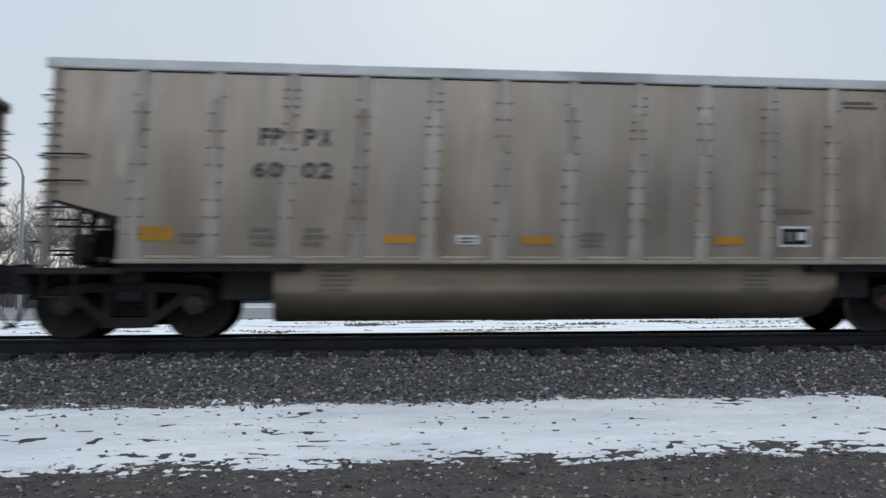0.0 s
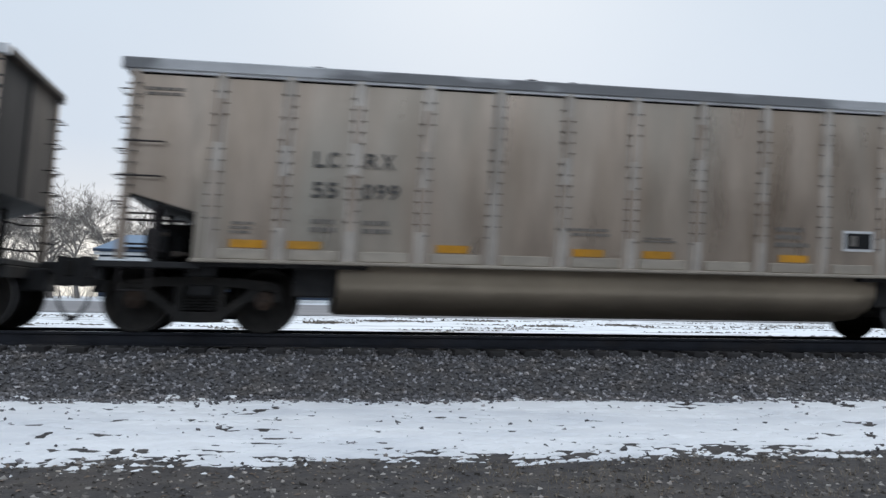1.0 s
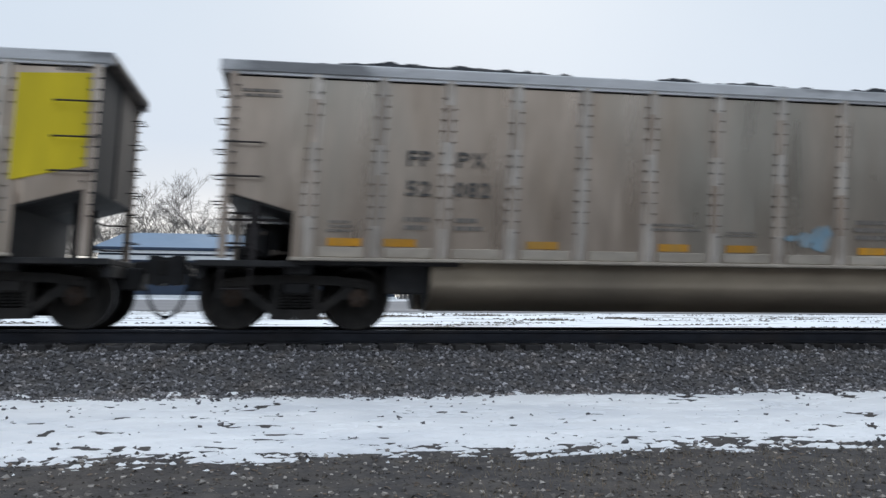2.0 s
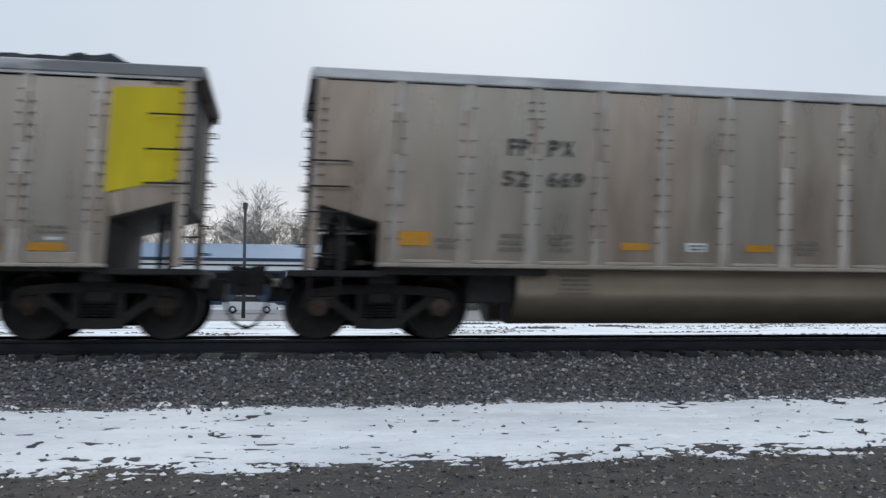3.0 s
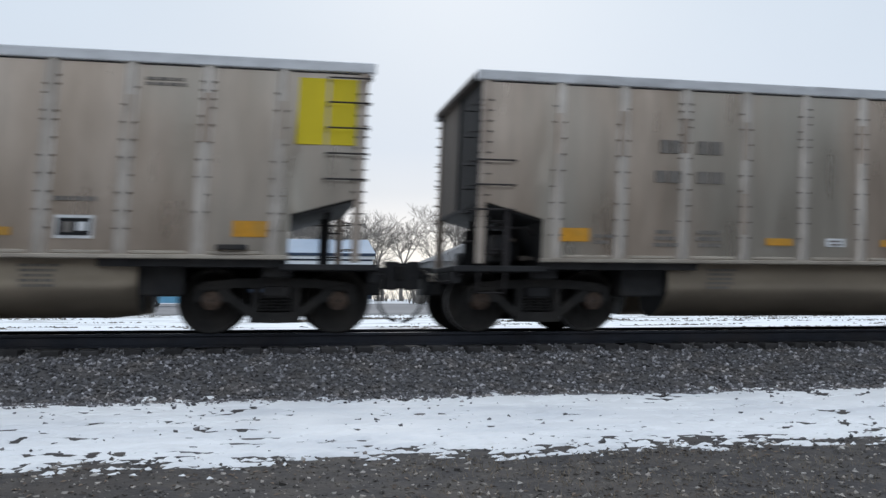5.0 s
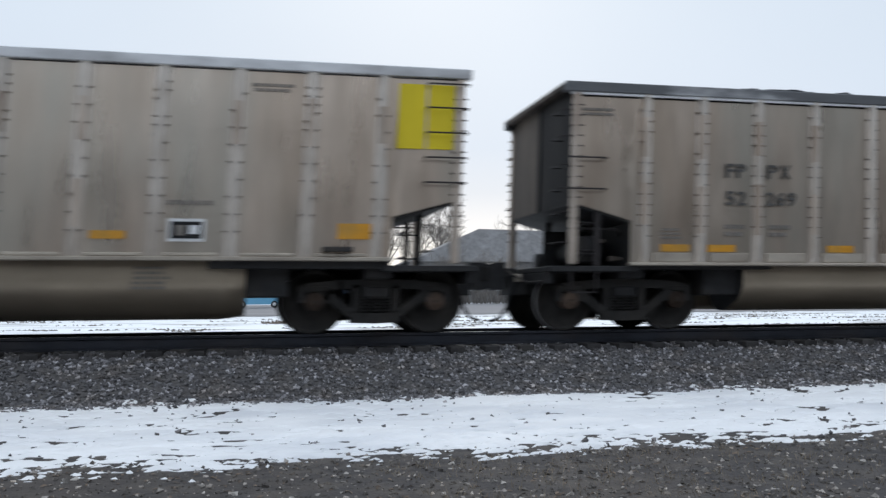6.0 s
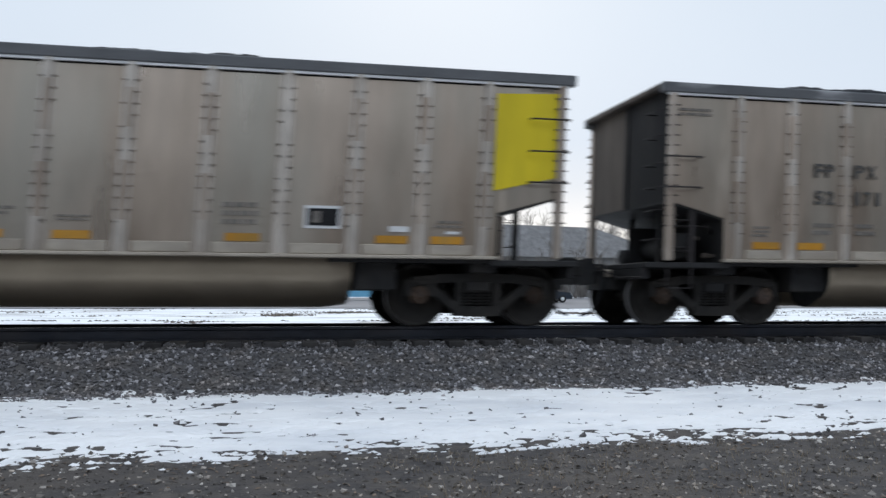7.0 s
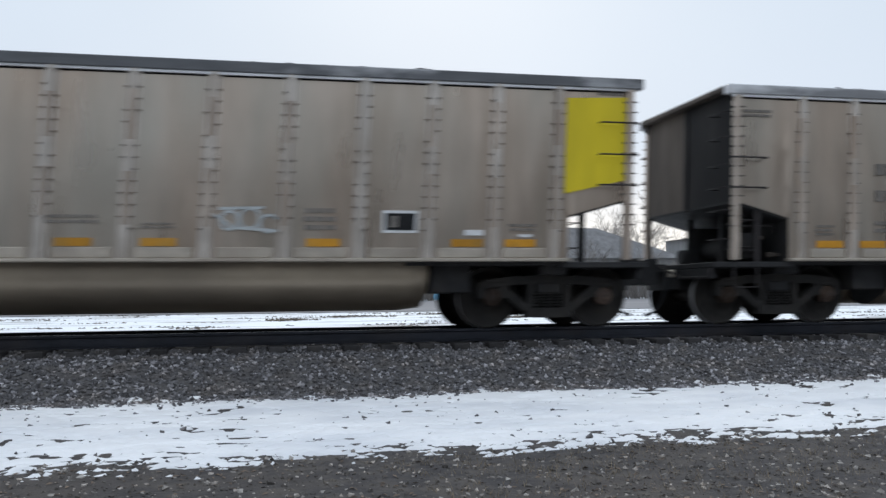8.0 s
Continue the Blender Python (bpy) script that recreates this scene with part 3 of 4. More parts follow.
def road_car(x, y, paint, label):
    car = tagged(new("car"), label, "car")
    car.matrix_basis = pose(x, y, level(y) + 0.035)
    bm = bmesh.new()
    prism(bm, [(-2.2, 0.3), (2.2, 0.3), (2.25, 0.6), (2.1, 0.85), (1.1, 0.95), (-1.6, 0.98), (-2.2, 0.9), (-2.28, 0.55)], -0.85, 0.85)
    body = part("body", bm, paint, car)
    bm = bmesh.new()
    prism(bm, [(-1.6, 0.96), (1.1, 0.94), (0.4, 1.42), (-1.0, 1.45)], -0.75, 0.75)
    part("cabin", bm, GLASS, car, "tinted windows")
    part("roof", boxed(-1.05, 0.42, -0.72, 0.72, 1.42, 1.48, bevel=0.02), paint, car)
    part("bumper", boxed(2.2, 2.32, -0.8, 0.8, 0.32, 0.52, bevel=0.03), RUBBER, car)
    for s in (-1, 1):
        part("headlight", boxed(2.16, 2.25, s * 0.62 - 0.14, s * 0.62 + 0.14, 0.62, 0.76, bevel=0.02), TRIM, car, "clear headlight")
    for wx in (-1.4, 1.4):
        for s in (-1, 1):
            wb = bmesh.new()
            lathe(wb, [(-0.1, 0.18), (-0.1, 0.31), (0.1, 0.31), (0.1, 0.18)], 16)
            wheel = part("wheel", wb, RUBBER, car, at=pose(wx, s * 0.78, 0.31))
            rb = bmesh.new()
            lathe(rb, [(-0.115, 0.02), (-0.115, 0.17), (0.115, 0.17), (0.115, 0.02)], 12)
            part("rim", rb, TRIM, wheel, "pale rim")
    return car


# cars driving along the road: paint, label, lane, metres a second, where and when each is seen to pass
TRAFFIC = [(road_car(-2.9, 76, CAR_WHITE, "white car driving along the grey road"), 76, 20.0, -2.9, 3.0),
           (road_car(0.6, 80, CAR_BLUE, "light blue car driving along the grey road"), 80, 9.0, 0.6, 6.0),
           (road_car(9.2, 72, CAR_DARK, "dark car driving along the grey road"), 72, 14.0, 9.2, 5.9)]


# ---- bare trees ----
def grow(bm_trunk, bm_crown, rng, height, levels=6):
    def limb(p, d, length, r, lev):
        pts, rad = [p], [r]
        steps = 4 if lev < 2 else 3
        for i in range(steps):
            d = (d + Vector((rng.gauss(0, 0.13), rng.gauss(0, 0.13), rng.gauss(0.03, 0.08)))).normalized()
            p = p + d * length / steps
            pts.append(p)
            rad.append(max(r * (1 - 0.45 * (i + 1) / steps), 0.013))
        tube(bm_trunk if lev < 2 else bm_crown, pts, rad, 7 if lev < 2 else 4 if lev < 4 else 3, caps=False)
        if lev >= levels:
            return
        for _ in range(rng.choice((3, 3, 4, 4) if lev < 4 else (2, 3, 3))):
            k = rng.randint(1 if lev else 2, steps)
            axis = Vector((rng.gauss(0, 1), rng.gauss(0, 1), rng.gauss(0, 0.4))).normalized()
            nd = (d + axis * rng.uniform(0.45, 0.95)).normalized()
            nd.z = max(nd.z, -0.1)
            limb(pts[k], nd, length * rng.uniform(0.58, 0.82), max(rad[k] * rng.uniform(0.6, 0.8), 0.013), lev + 1)
    limb(Vector((0, 0, -0.3)), Vector((0, 0, 1)), height * 0.32, height * 0.018, 0)


tree_protos = []
for k in range(5):
    rng = random.Random(40 + k)
    b0, b1 = bmesh.new(), bmesh.new()
    grow(b0, b1, rng, 16)
    tree_protos.append((mesh_of("trunk", b0, BARK), mesh_of("crown", b1, BARK)))
TREES = [(-80, 128, 0.9), (-74, 116, 0.7), (-63, 118, 0.75), (-56, 108, 0.5), (-49, 124, 0.8), (-41, 110, 0.55), (-36, 133, 0.9), (-66, 132, 1.0), (-58, 140, 0.9), (-52, 120, 0.55), (-47, 112, 0.5), (-43, 130, 0.75), (-38, 118, 0.85), (-33, 128, 0.9), (-28, 122, 0.95), (-22, 132, 1.12), (-25, 126, 1.02), (-19, 125, 0.98), (-12.5, 124, 0.85), (6, 125, 0.8), (9.5, 123, 0.8), (13, 126, 0.8), (11, 120, 0.72), (7.5, 121, 0.7), (15, 122, 0.7), (2, 124, 0.72),
         (-16, 130, 0.9), (-10, 138, 0.95), (-5, 132, 1.05), (-1, 126, 1.05), (-8, 123, 0.85), (-3.5, 122, 0.8), (1, 129, 1.0), (4, 134, 0.9), (8, 128, 0.85), (12, 136, 1.0), (16, 127, 0.78), (20, 135, 1.05), (25, 130, 0.85),
         (30, 138, 0.9), (37, 132, 0.8), (45, 140, 0.9), (54, 130, 0.85), (62, 136, 0.9), (72, 128, 0.9), (84, 134, 1.0), (98, 130, 0.9), (19.5, 92, 0.45), (32, 94, 0.5), (-31, 98, 0.4), (-39, 103, 0.72), (-36, 98, 0.66), (-34, 106, 0.78), (-31.5, 100, 0.66), (-29.5, 107, 0.75), (-41, 96, 0.65), (-44, 105, 0.75), (46, 95, 0.5), (22, 95, 0.52), (25, 93, 0.48), (28, 96, 0.55), (36, 94, 0.5), (40, 96, 0.55), (52, 93, 0.55), (57, 96, 0.5), (63, 92, 0.55), (70, 95, 0.5), (78, 93, 0.55)]
for i, (x, y, s) in enumerate(TREES):
    tree = tagged(new("tree"), "bare grey-brown winter tree with fine twigs" if s > 0.6 else "small bare tree with crooked branches", "tree", "bare trees beyond the road")
    s = min(s * 1.35, 1.22) if s > 0.6 else s
    tree.matrix_basis = pose(x, y, level(y), 0, 0, i * 77) @ Matrix.Diagonal((s, s, s * 0.95, 1))
    trunk_me, crown_me = tree_protos[i % 5]
    part("trunk", trunk_me, None, tree)
    part("crown", crown_me, None, tree)
# low brush at the foot of the trees
bb = bmesh.new()
for i in range(700):
    x, y = random.uniform(-90, 130), random.uniform(112, 124)
    z = level(y)
    for j in range(4):
        d = Vector((random.gauss(0, 0.5), random.gauss(0, 0.5), 1)) * random.uniform(0.8, 2.6)
        tube(bb, [(x, y, z), (x + d.x * 0.4, y + d.y * 0.4, z + d.z * 0.5), (x + d.x, y + d.y, z + d.z)], [0.03, 0.02, 0.008], 3, caps=False)
for i in range(420):
    x, y = random.uniform(-47, -27), random.uniform(92, 108)
    z = level(y)
    for j in range(5):
        d = Vector((random.gauss(0, 0.35), random.gauss(0, 0.3), 1)) * random.uniform(2.0, 5.5)
        tube(bb, [(x, y, z), (x + d.x * 0.4, y + d.y * 0.4, z + d.z * 0.5), (x + d.x, y + d.y, z + d.z)], [0.05, 0.035, 0.015], 3, caps=False)
for i in range(520):
    x, y = random.uniform(15, 66), random.uniform(90, 97)
    z = level(y)
    for j in range(4):
        d = Vector((random.gauss(0, 0.4), random.gauss(0, 0.3), 1)) * random.uniform(1.2, 4.2)
        tube(bb, [(x, y, z), (x + d.x * 0.4, y + d.y * 0.4, z + d.z * 0.5), (x + d.x, y + d.y, z + d.z)], [0.04, 0.03, 0.012], 3, caps=False)
tagged(new("brush", mesh_of("brush", bb, BARK)), "leafless grey brush at the foot of the trees", "brush", kind="stuff")

# ---- the coal train ----
LENGTH = 16.178                       # coupler to coupler
AXLE, WHEELBASE, RADIUS = 1.058, 1.778, 0.472
LIFT = 0.037                          # the loaded body's ride height over the drawn levels
HALF = 1.598                          # half width over the ribs
KINDS = {
    "A": dict(top=3.807, chord=0.15, end=0.749, ribs=[2.03 + 1.0098 * i for i in range(13)], sill=(1.00, 1.06), band=1.11, tub=(3.93, 12.36), tub_low=0.19,
              grabs_l=[2.47, 2.11, 1.75], grabs_r=[3.56, 3.21, 2.85, 2.49, 2.13], face=0.05, bolts=2.88, pitch=0.12, groove=0.022),
    "B": dict(top=3.72, chord=0.16, end=0.702, ribs=[2.04, 2.98, 3.95, 4.95, 5.99, 7.04, 8.09, 9.14, 10.19, 11.23, 12.23, 13.20, 14.14], sill=(0.95, 1.00), band=1.15,
              tub=(3.84, 12.29), tub_low=0.25, grabs_l=[2.56, 2.09], grabs_r=[3.03, 2.55, 2.09], face=0.07, bolts=1.4, pitch=0.16, groove=0.058),
}
FOOT = 1.83                           # where the end bays' cut-outs begin


def bottom_edge(x, low):
    e = min(x, LENGTH - x)
    return low if e > FOOT else 1.90 - 0.265 * (e - 0.85) / (FOOT - 0.85)


def side_mesh(k):
    """Side sheet with its end cut-outs, bulging a little between the ribs."""
    xs = []
    stops = [0.86, FOOT - 0.001, FOOT + 0.001, *[r for r in k["ribs"] if r > 1.9 and r < LENGTH - 1.9], LENGTH - FOOT - 0.001, LENGTH - FOOT + 0.001, LENGTH - 0.86]
    stops = sorted(stops)
    for a, b in zip(stops, stops[1:]):
        n = 1 if b - a < 0.05 else 6
        xs += [(a + (b - a) * i / n, math.sin(math.pi * i / n) if n > 1 else 0) for i in range(n)]
    xs.append((stops[-1], 0))
    bm = bmesh.new()
    rows = 9
    grid = []
    for depth in (0, 1):
        g = []
        for x, s in xs:
            z0, z1 = bottom_edge(x, k["sill"][1] - 0.01), k["top"] - k["chord"] - k["groove"]
            col = []
            for j in range(rows + 1):
                h = j / rows
                out = 0.011 * s
                y = -HALF + k["face"] - out + 0.012 * depth + 0.006 * noise.noise((x * 1.3, h * 3, 0.0))
                col.append(bm.verts.new((x, y, z0 + (z1 - z0) * h)))
            g.append(col)
        grid.append(g)
    for d in (0, 1):
        for a, b in zip(grid[d], grid[d][1:]):
            for j in range(rows):
                f = bm.faces.new((a[j], b[j], b[j + 1], a[j + 1]))
                f.smooth = True
    rim = []
    for a, b, c, e in zip(grid[0], grid[0][1:], grid[1], grid[1][1:]):
        rim += [bm.faces.new((a[0], b[0], e[0], c[0])), bm.faces.new((a[-1], b[-1], e[-1], c[-1]))]
    for i in (0, -1):
        for j in range(rows):
            rim.append(bm.faces.new((grid[0][i][j], grid[0][i][j + 1], grid[1][i][j + 1], grid[1][i][j])))
    for f in rim:
        for edge in f.edges:
            edge.smooth = False
    return mesh_of("side_sheet", bm, ALU)


def rib_mesh(k, seed):
    """A hat-section rib with flanges and a foot that flares in at the sill, scuffed pale and rusty dark in turn, its
    light and shade painted in; origin at the rib's line.
    """
    rng = random.Random(seed)
    bm = bmesh.new()
    z0, z1, d = k["sill"][0] + 0.03, k["top"] - k["chord"] + 0.02, k["face"]
    cuts = [(1.50, 0), (2.16, 1), (2.62, 0), (3.26, 1), (z1, 0)]
    levels = [(z0, 0.075, 0.6, 0), (z0 + 0.12, 0.062, 1.0, 0)]
    for z, kind in cuts:
        z = z if z == z1 else z + rng.uniform(-0.10, 0.10)
        levels += [(z, 0.062, 1.0, kind)]
    rings = []
    for z, w, out, kind in levels:
        o = -HALF + d * (1 - out)
        pts = [(-w - 0.035, -HALF + d), (-w - 0.035, -HALF + d - 0.009), (-w, -HALF + d - 0.009), (-w + 0.025, o), (w - 0.025, o), (w, -HALF + d - 0.009), (w + 0.035, -HALF + d - 0.009), (w + 0.035, -HALF + d)]
        rings.append([bm.verts.new((x, y, z)) for x, y in pts])
    for r0, r1, lev in zip(rings, rings[1:], levels[1:]):
        shaded = lev[3] and rng.random() < (0.65 if k["band"] > 1.12 else 0.45)
        for i in range(len(r0) - 1):
            f = bm.faces.new((r0[i], r0[i + 1], r1[i + 1], r1[i]))
            f.material_index = 1 if shaded and i in (2, 3, 4) else 0
    bm.faces.new(rings[0]), bm.faces.new(rings[-1][::-1])
    return mesh_of("rib", bm, [ALU_RIB, ALU_RUST_SHADE])


def bolt_mesh(k, seed, dense):
    """Two rows of fastener heads on a rib's flanges, closer together in the dense stretch, some hidden by grime."""
    rng = random.Random(seed)
    bm = bmesh.new()
    z, d = 1.40, k["face"]
    while z < k["top"] - k["chord"] - 0.1:
        for s in (-1, 1):
            if rng.random() < 0.82:
                box(bm, s * 0.084 - 0.018, s * 0.084 + 0.018, -HALF + d - 0.03, -HALF + d - 0.007, z - 0.011, z + 0.011)
        z += k["pitch"] if dense and z + 0.2 > k["bolts"] else 0.24
    return mesh_of("bolt_row", bm, BOLT)


def tub_mesh(k):
    """Twin round-bottomed tubs hung between the trucks."""
    x0, x1 = k["tub"]
    low, top = k["tub_low"], k["sill"][0] + 0.02
    half = [(-1.32, top), (-1.345, 0.78), (-1.335, 0.66), (-1.285, 0.54), (-1.17, 0.42), (-1.02, low + 0.11), (-0.86, low + 0.03), (-0.68, low), (-0.50, low + 0.02), (-0.34, low + 0.12), (-0.26, 0.55), (-0.24, 0.62)]
    prof = half + [(-y, z) for y, z in reversed(half)]
    bm = bmesh.new()
    rings = []
    for x, lift in ((x0, 0.0), (x0 + 0.1, 0.0), (x1 - 0.35, 0.0), (x1, 0.04)):
        rings.append([bm.verts.new((x, y, z + (lift if z < 0.6 else 0))) for y, z in prof])
    for r0, r1 in zip(rings, rings[1:]):
        for i in range(len(prof) - 1):
            f = bm.faces.new((r0[i], r0[i + 1], r1[i + 1], r1[i]))
            f.smooth = True
    for cap in (bm.faces.new(rings[0]), bm.faces.new(rings[-1][::-1])):
        cap.material_index = 1
    return mesh_of("tub", bm, [ALU_TUB, BLACK])


def wheelset_mesh():
    bm = bmesh.new()
    lathe(bm, [(-1.00, 0.075), (-0.9, 0.075), (-0.84, 0.10), (0.84, 0.10), (0.9, 0.075), (1.00, 0.075)], 16)
    for s in (-1, 1):
        prof = [(0.68, 0.14), (0.685, 0.17), (0.715, 0.20), (0.725, 0.37), (0.685, 0.395), (0.683, 0.468), (0.695, 0.482), (0.712, 0.478), (0.722, 0.459), (0.815, 0.454), (0.82, 0.448), (0.82, 0.395), (0.77, 0.375), (0.765, 0.20), (0.83, 0.16), (0.83, 0.12)]
        lathe(bm, [(s * y, r * RADIUS / 0.4565) for y, r in prof], 48, [0, 0, 0, 0, 0, 0, 0, 0, 1, 0, 0, 0, 0, 0, 0])
        lathe(bm, [(s * y, r) for y, r in ((0.90, 0.12), (0.905, 0.135), (1.10, 0.135), (1.115, 0.12), (1.12, 0.07), (1.14, 0.065), (1.14, 0.02))], 20, [2] * 6)
        for a in range(3):
            box(bm, 0.08 * math.cos(a * 2.1) - 0.016, 0.08 * math.cos(a * 2.1) + 0.016, s * 1.115, s * 1.145, 0.08 * math.sin(a * 2.1) - 0.016, 0.08 * math.sin(a * 2.1) + 0.016, mat=2)
    return mesh_of("wheelset", bm, [WHEEL, TREAD, CAP])


def side_frame_mesh():
    """Cast truck side frame: top chord, sloping members, spring seat, columns and pedestals; x from the truck's middle."""
    bm = bmesh.new()
    y0, y1 = -1.10, -0.92
    for s in (-1, 1):
        strut(bm, (0, 0.70), (s * 0.55, 0.68), 0.13, y0, y1)
        strut(bm, (s * 0.5, 0.69), (s * 1.02, 0.63), 0.13, y0, y1)
        strut(bm, (s * 0.30, 0.22), (s * 0.80, 0.60), 0.12, y0, y1)
        strut(bm, (0, 0.19), (s * 0.36, 0.20), 0.15, y0 - 0.03, y1 + 0.03)
        strut(bm, (s * 0.29, 0.22), (s * 0.29, 0.68), 0.10, y0, y1)
        strut(bm, (s * 1.06, 0.66), (s * 1.07, 0.42), 0.10, y0, y1)
        strut(bm, (s * 0.70, 0.62), (s * 0.71, 0.42), 0.09, y0, y1)
        box(bm, s * 0.889 - 0.15, s * 0.889 + 0.15, y0 - 0.01, y1 + 0.01, 0.585, 0.66, bevel=0.01)
    return mesh_of("side_frame", bm, STEEL)


def spring_mesh():
    """One coil of round bar."""
    bm = bmesh.new()
    turns, steps = 5, 9
    tube(bm, [(0.058 * math.cos(2 * math.pi * j / steps), 0.058 * math.sin(2 * math.pi * j / steps), 0.27 + 0.22 * j / (turns * steps)) for j in range(turns * steps + 1)], 0.016, 6)
    return mesh_of("spring", bm, STEEL)


WHEELSET, SIDE_FRAME, SPRING = wheelset_mesh(), side_frame_mesh(), spring_mesh()


def bolster_mesh():
    bm = bmesh.new()
    box(bm, -0.2, 0.2, -1.12, 1.12, 0.48, 0.66, bevel=0.03)
    box(bm, -0.18, 0.18, -0.35, 0.35, 0.4, 0.72, bevel=0.03)
    box(bm, -0.40, 0.40, -0.62, 0.62, 0.26, 0.56, bevel=0.03)
    for s in (-1, 1):
        box(bm, s * 0.42 - 0.05, s * 0.42 + 0.05, -0.85, 0.85, 0.30, 0.40, bevel=0.02)
    return mesh_of("truck", bm, BLACK)


BOLSTER = bolster_mesh()
TURN = pose(LENGTH, 0, 0, 0, 0, 180)    # the far side is the near side turned about the car's middle
NEAR_FAR = (Matrix.Identity(4), TURN)


def rod_mesh(name, pts, r, mat=IRON, sides=6):
    bm = bmesh.new()
    tube(bm, pts, r, sides)
    return mesh_of(name, bm, mat)


def build_car(kind):
    k = KINDS[kind]
    car = new("coal_hopper")
    top, sill0, sill1 = k["top"], *k["sill"]
    y_face = -HALF + k["face"]
    e = k["end"]
    side, ribs, bolts = side_mesh(k), [rib_mesh(k, n) for n in range(5)], [bolt_mesh(k, n, n < 3) for n in range(6)]
    bm = bmesh.new()
    box(bm, e, LENGTH - e, -HALF - 0.012, -HALF + 0.13, top - k["chord"], top, bevel=0.014)
    if kind == "B":
        box(bm, e + 0.1, LENGTH - e - 0.1, -HALF + 0.01, -HALF + 0.05, top - k["chord"] - 0.035, top - k["chord"] + 0.01, mat=1)
    # dark strip backing the groove: stands in for the shadow line under the chord
    box(bm, e + 0.12, LENGTH - e - 0.12, -HALF + 0.092, -HALF + 0.108, top - k["chord"] - 0.09, top - k["chord"] + 0.02, mat=2)
    chord = mesh_of("top_chord", bm, [ALU_BARE if kind == "A" else ALU_SOOT, ALU_BARE, IRON])
    sill = mesh_of("side_sill", boxed(FOOT - 0.02, LENGTH - FOOT + 0.02, -HALF - 0.02, -HALF + 0.12, sill0, sill1 - 0.002, bevel=0.01), ALU_BAND)
    post_bm = boxed(0.845, 0.955, -HALF + 0.005, -HALF + 0.12, 0.97, top - k["chord"], bevel=0.01)
    post = mesh_of("corner_post", post_bm, ALU_RUST_SHADE)
    pb = bmesh.new()
    z = 1.5
    while z < top - 0.3:
        box(pb, 0.80, 0.835, -HALF + 0.02, -HALF + 0.06, z - 0.012, z + 0.012)
        box(pb, 0.93, 0.99, -HALF - 0.012, -HALF + 0.008, z - 0.011, z + 0.011)
        z += 0.155
    post_bolts = mesh_of("bolt_row", pb, IRON)
    bands = []
    edges = [FOOT + 0.05, *k["ribs"], LENGTH - FOOT - 0.05]
    for a, b in zip(edges, edges[1:]):
        if b - a > 0.5:
            bands.append(mesh_of("lower_band", boxed(a + 0.15, b - 0.15, y_face - 0.03, y_face + 0.004, sill1 + 0.004, k["band"], bevel=0.008), ALU_BAND))
    for t in NEAR_FAR:
        part("side_sheet", side, None, car, "dirty streaked aluminium side sheet", at=t)
        part("top_chord", chord, None, car, "pale bare aluminium top chord", at=t)
        part("side_sill", sill, None, car, at=t)
        for n, x in enumerate(k["ribs"]):
            r = part("rib", ribs[n * 3 % 5], None, car, at=t @ pose(x, 0, 0))
            dense = kind == "B" or n in (2, 4, 7, 9, 11)
            tagged(part("bolt_row", bolts[n % 3 + (0 if dense else 3)], None, r), kind="stuff")
        for b in bands:
            part("lower_band", b, None, car, at=t)
        part("corner_post", post, None, car, at=t)
        tagged(part("bolt_row", post_bolts, None, car, at=t), kind="stuff")
        bm = boxed(LENGTH - 0.955, LENGTH - 0.845, -HALF + 0.005, -HALF + 0.12, 0.97, top - k["chord"], bevel=0.01)
        part("corner_post", bm, ALU_RUST_SHADE, car, at=t)
        tagged(part("bolt_row", post_bolts, None, car, at=t @ pose(LENGTH - 1.80, 0, 0)), kind="stuff")
        for zs, xa, xb in ((k["grabs_l"], 0.80, 1.36), (k["grabs_r"], LENGTH - 1.40, LENGTH - 0.80)):
            for z in zs:
                me = rod_mesh("grab_iron", [(xa, -HALF + 0.02, z), (xa, -HALF - 0.07, z), (xb, -HALF - 0.07, z), (xb, -HALF + 0.05, z)], 0.014)
                part("grab_iron", me, None, car, "dark iron grab bar", at=t)
        # ladder rungs on the car's end
        for j, z in enumerate((1.3, 1.75, 2.11, 2.47, 2.9, 3.3)):
            me = rod_mesh("end_rung", [(0.87, -HALF + 0.1, z), (0.70, -HALF + 0.1, z), (0.70, -HALF + 0.55, z), (0.87, -HALF + 0.55, z)], 0.010)
            part("end_rung", me, None, car, "dark iron ladder rung", at=t)
        # stirrup step under the corner
        me = rod_mesh("stirrup_step", [(0.9, -HALF + 0.08, 0.95), (0.9, -HALF + 0.08, 0.55), (1.3, -HALF + 0.08, 0.55), (1.3, -HALF + 0.08, 0.95)], 0.016)
        part("stirrup_step", me, None, car, at=t)
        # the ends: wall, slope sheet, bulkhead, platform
        # the half nearer the eye takes the copy with shade painted in
        darkened = -1 if t is NEAR_FAR[0] else 1
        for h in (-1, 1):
            part("end_wall", boxed(0.87, 0.90, *sorted((h * 0.002, h * (HALF - 0.1))), 1.89, top - 0.02), ALU_END_SHADE if h == darkened else ALU_END, car,
                 "shade-painted aluminium end sheet" if h == darkened else "dusty aluminium end sheet", at=t)
        part("end_stiffener", boxed(0.845, 0.872, -0.06, 0.06, 1.9, top - 0.1, bevel=0.008), ALU_END_SHADE, car, at=t)
        for y in (-0.55, 0.55):
            part("end_post", boxed(1.20, 1.29, y - 0.05, y + 0.05, 0.96, 1.80, bevel=0.01), BLACK, car, at=t)
        for z in (1.18, 1.60):
            me = rod_mesh("platform_rail", [(0.90, -HALF + 0.14, z), (1.25, -HALF + 0.14, z), (1.25, -0.57, z)], 0.016)
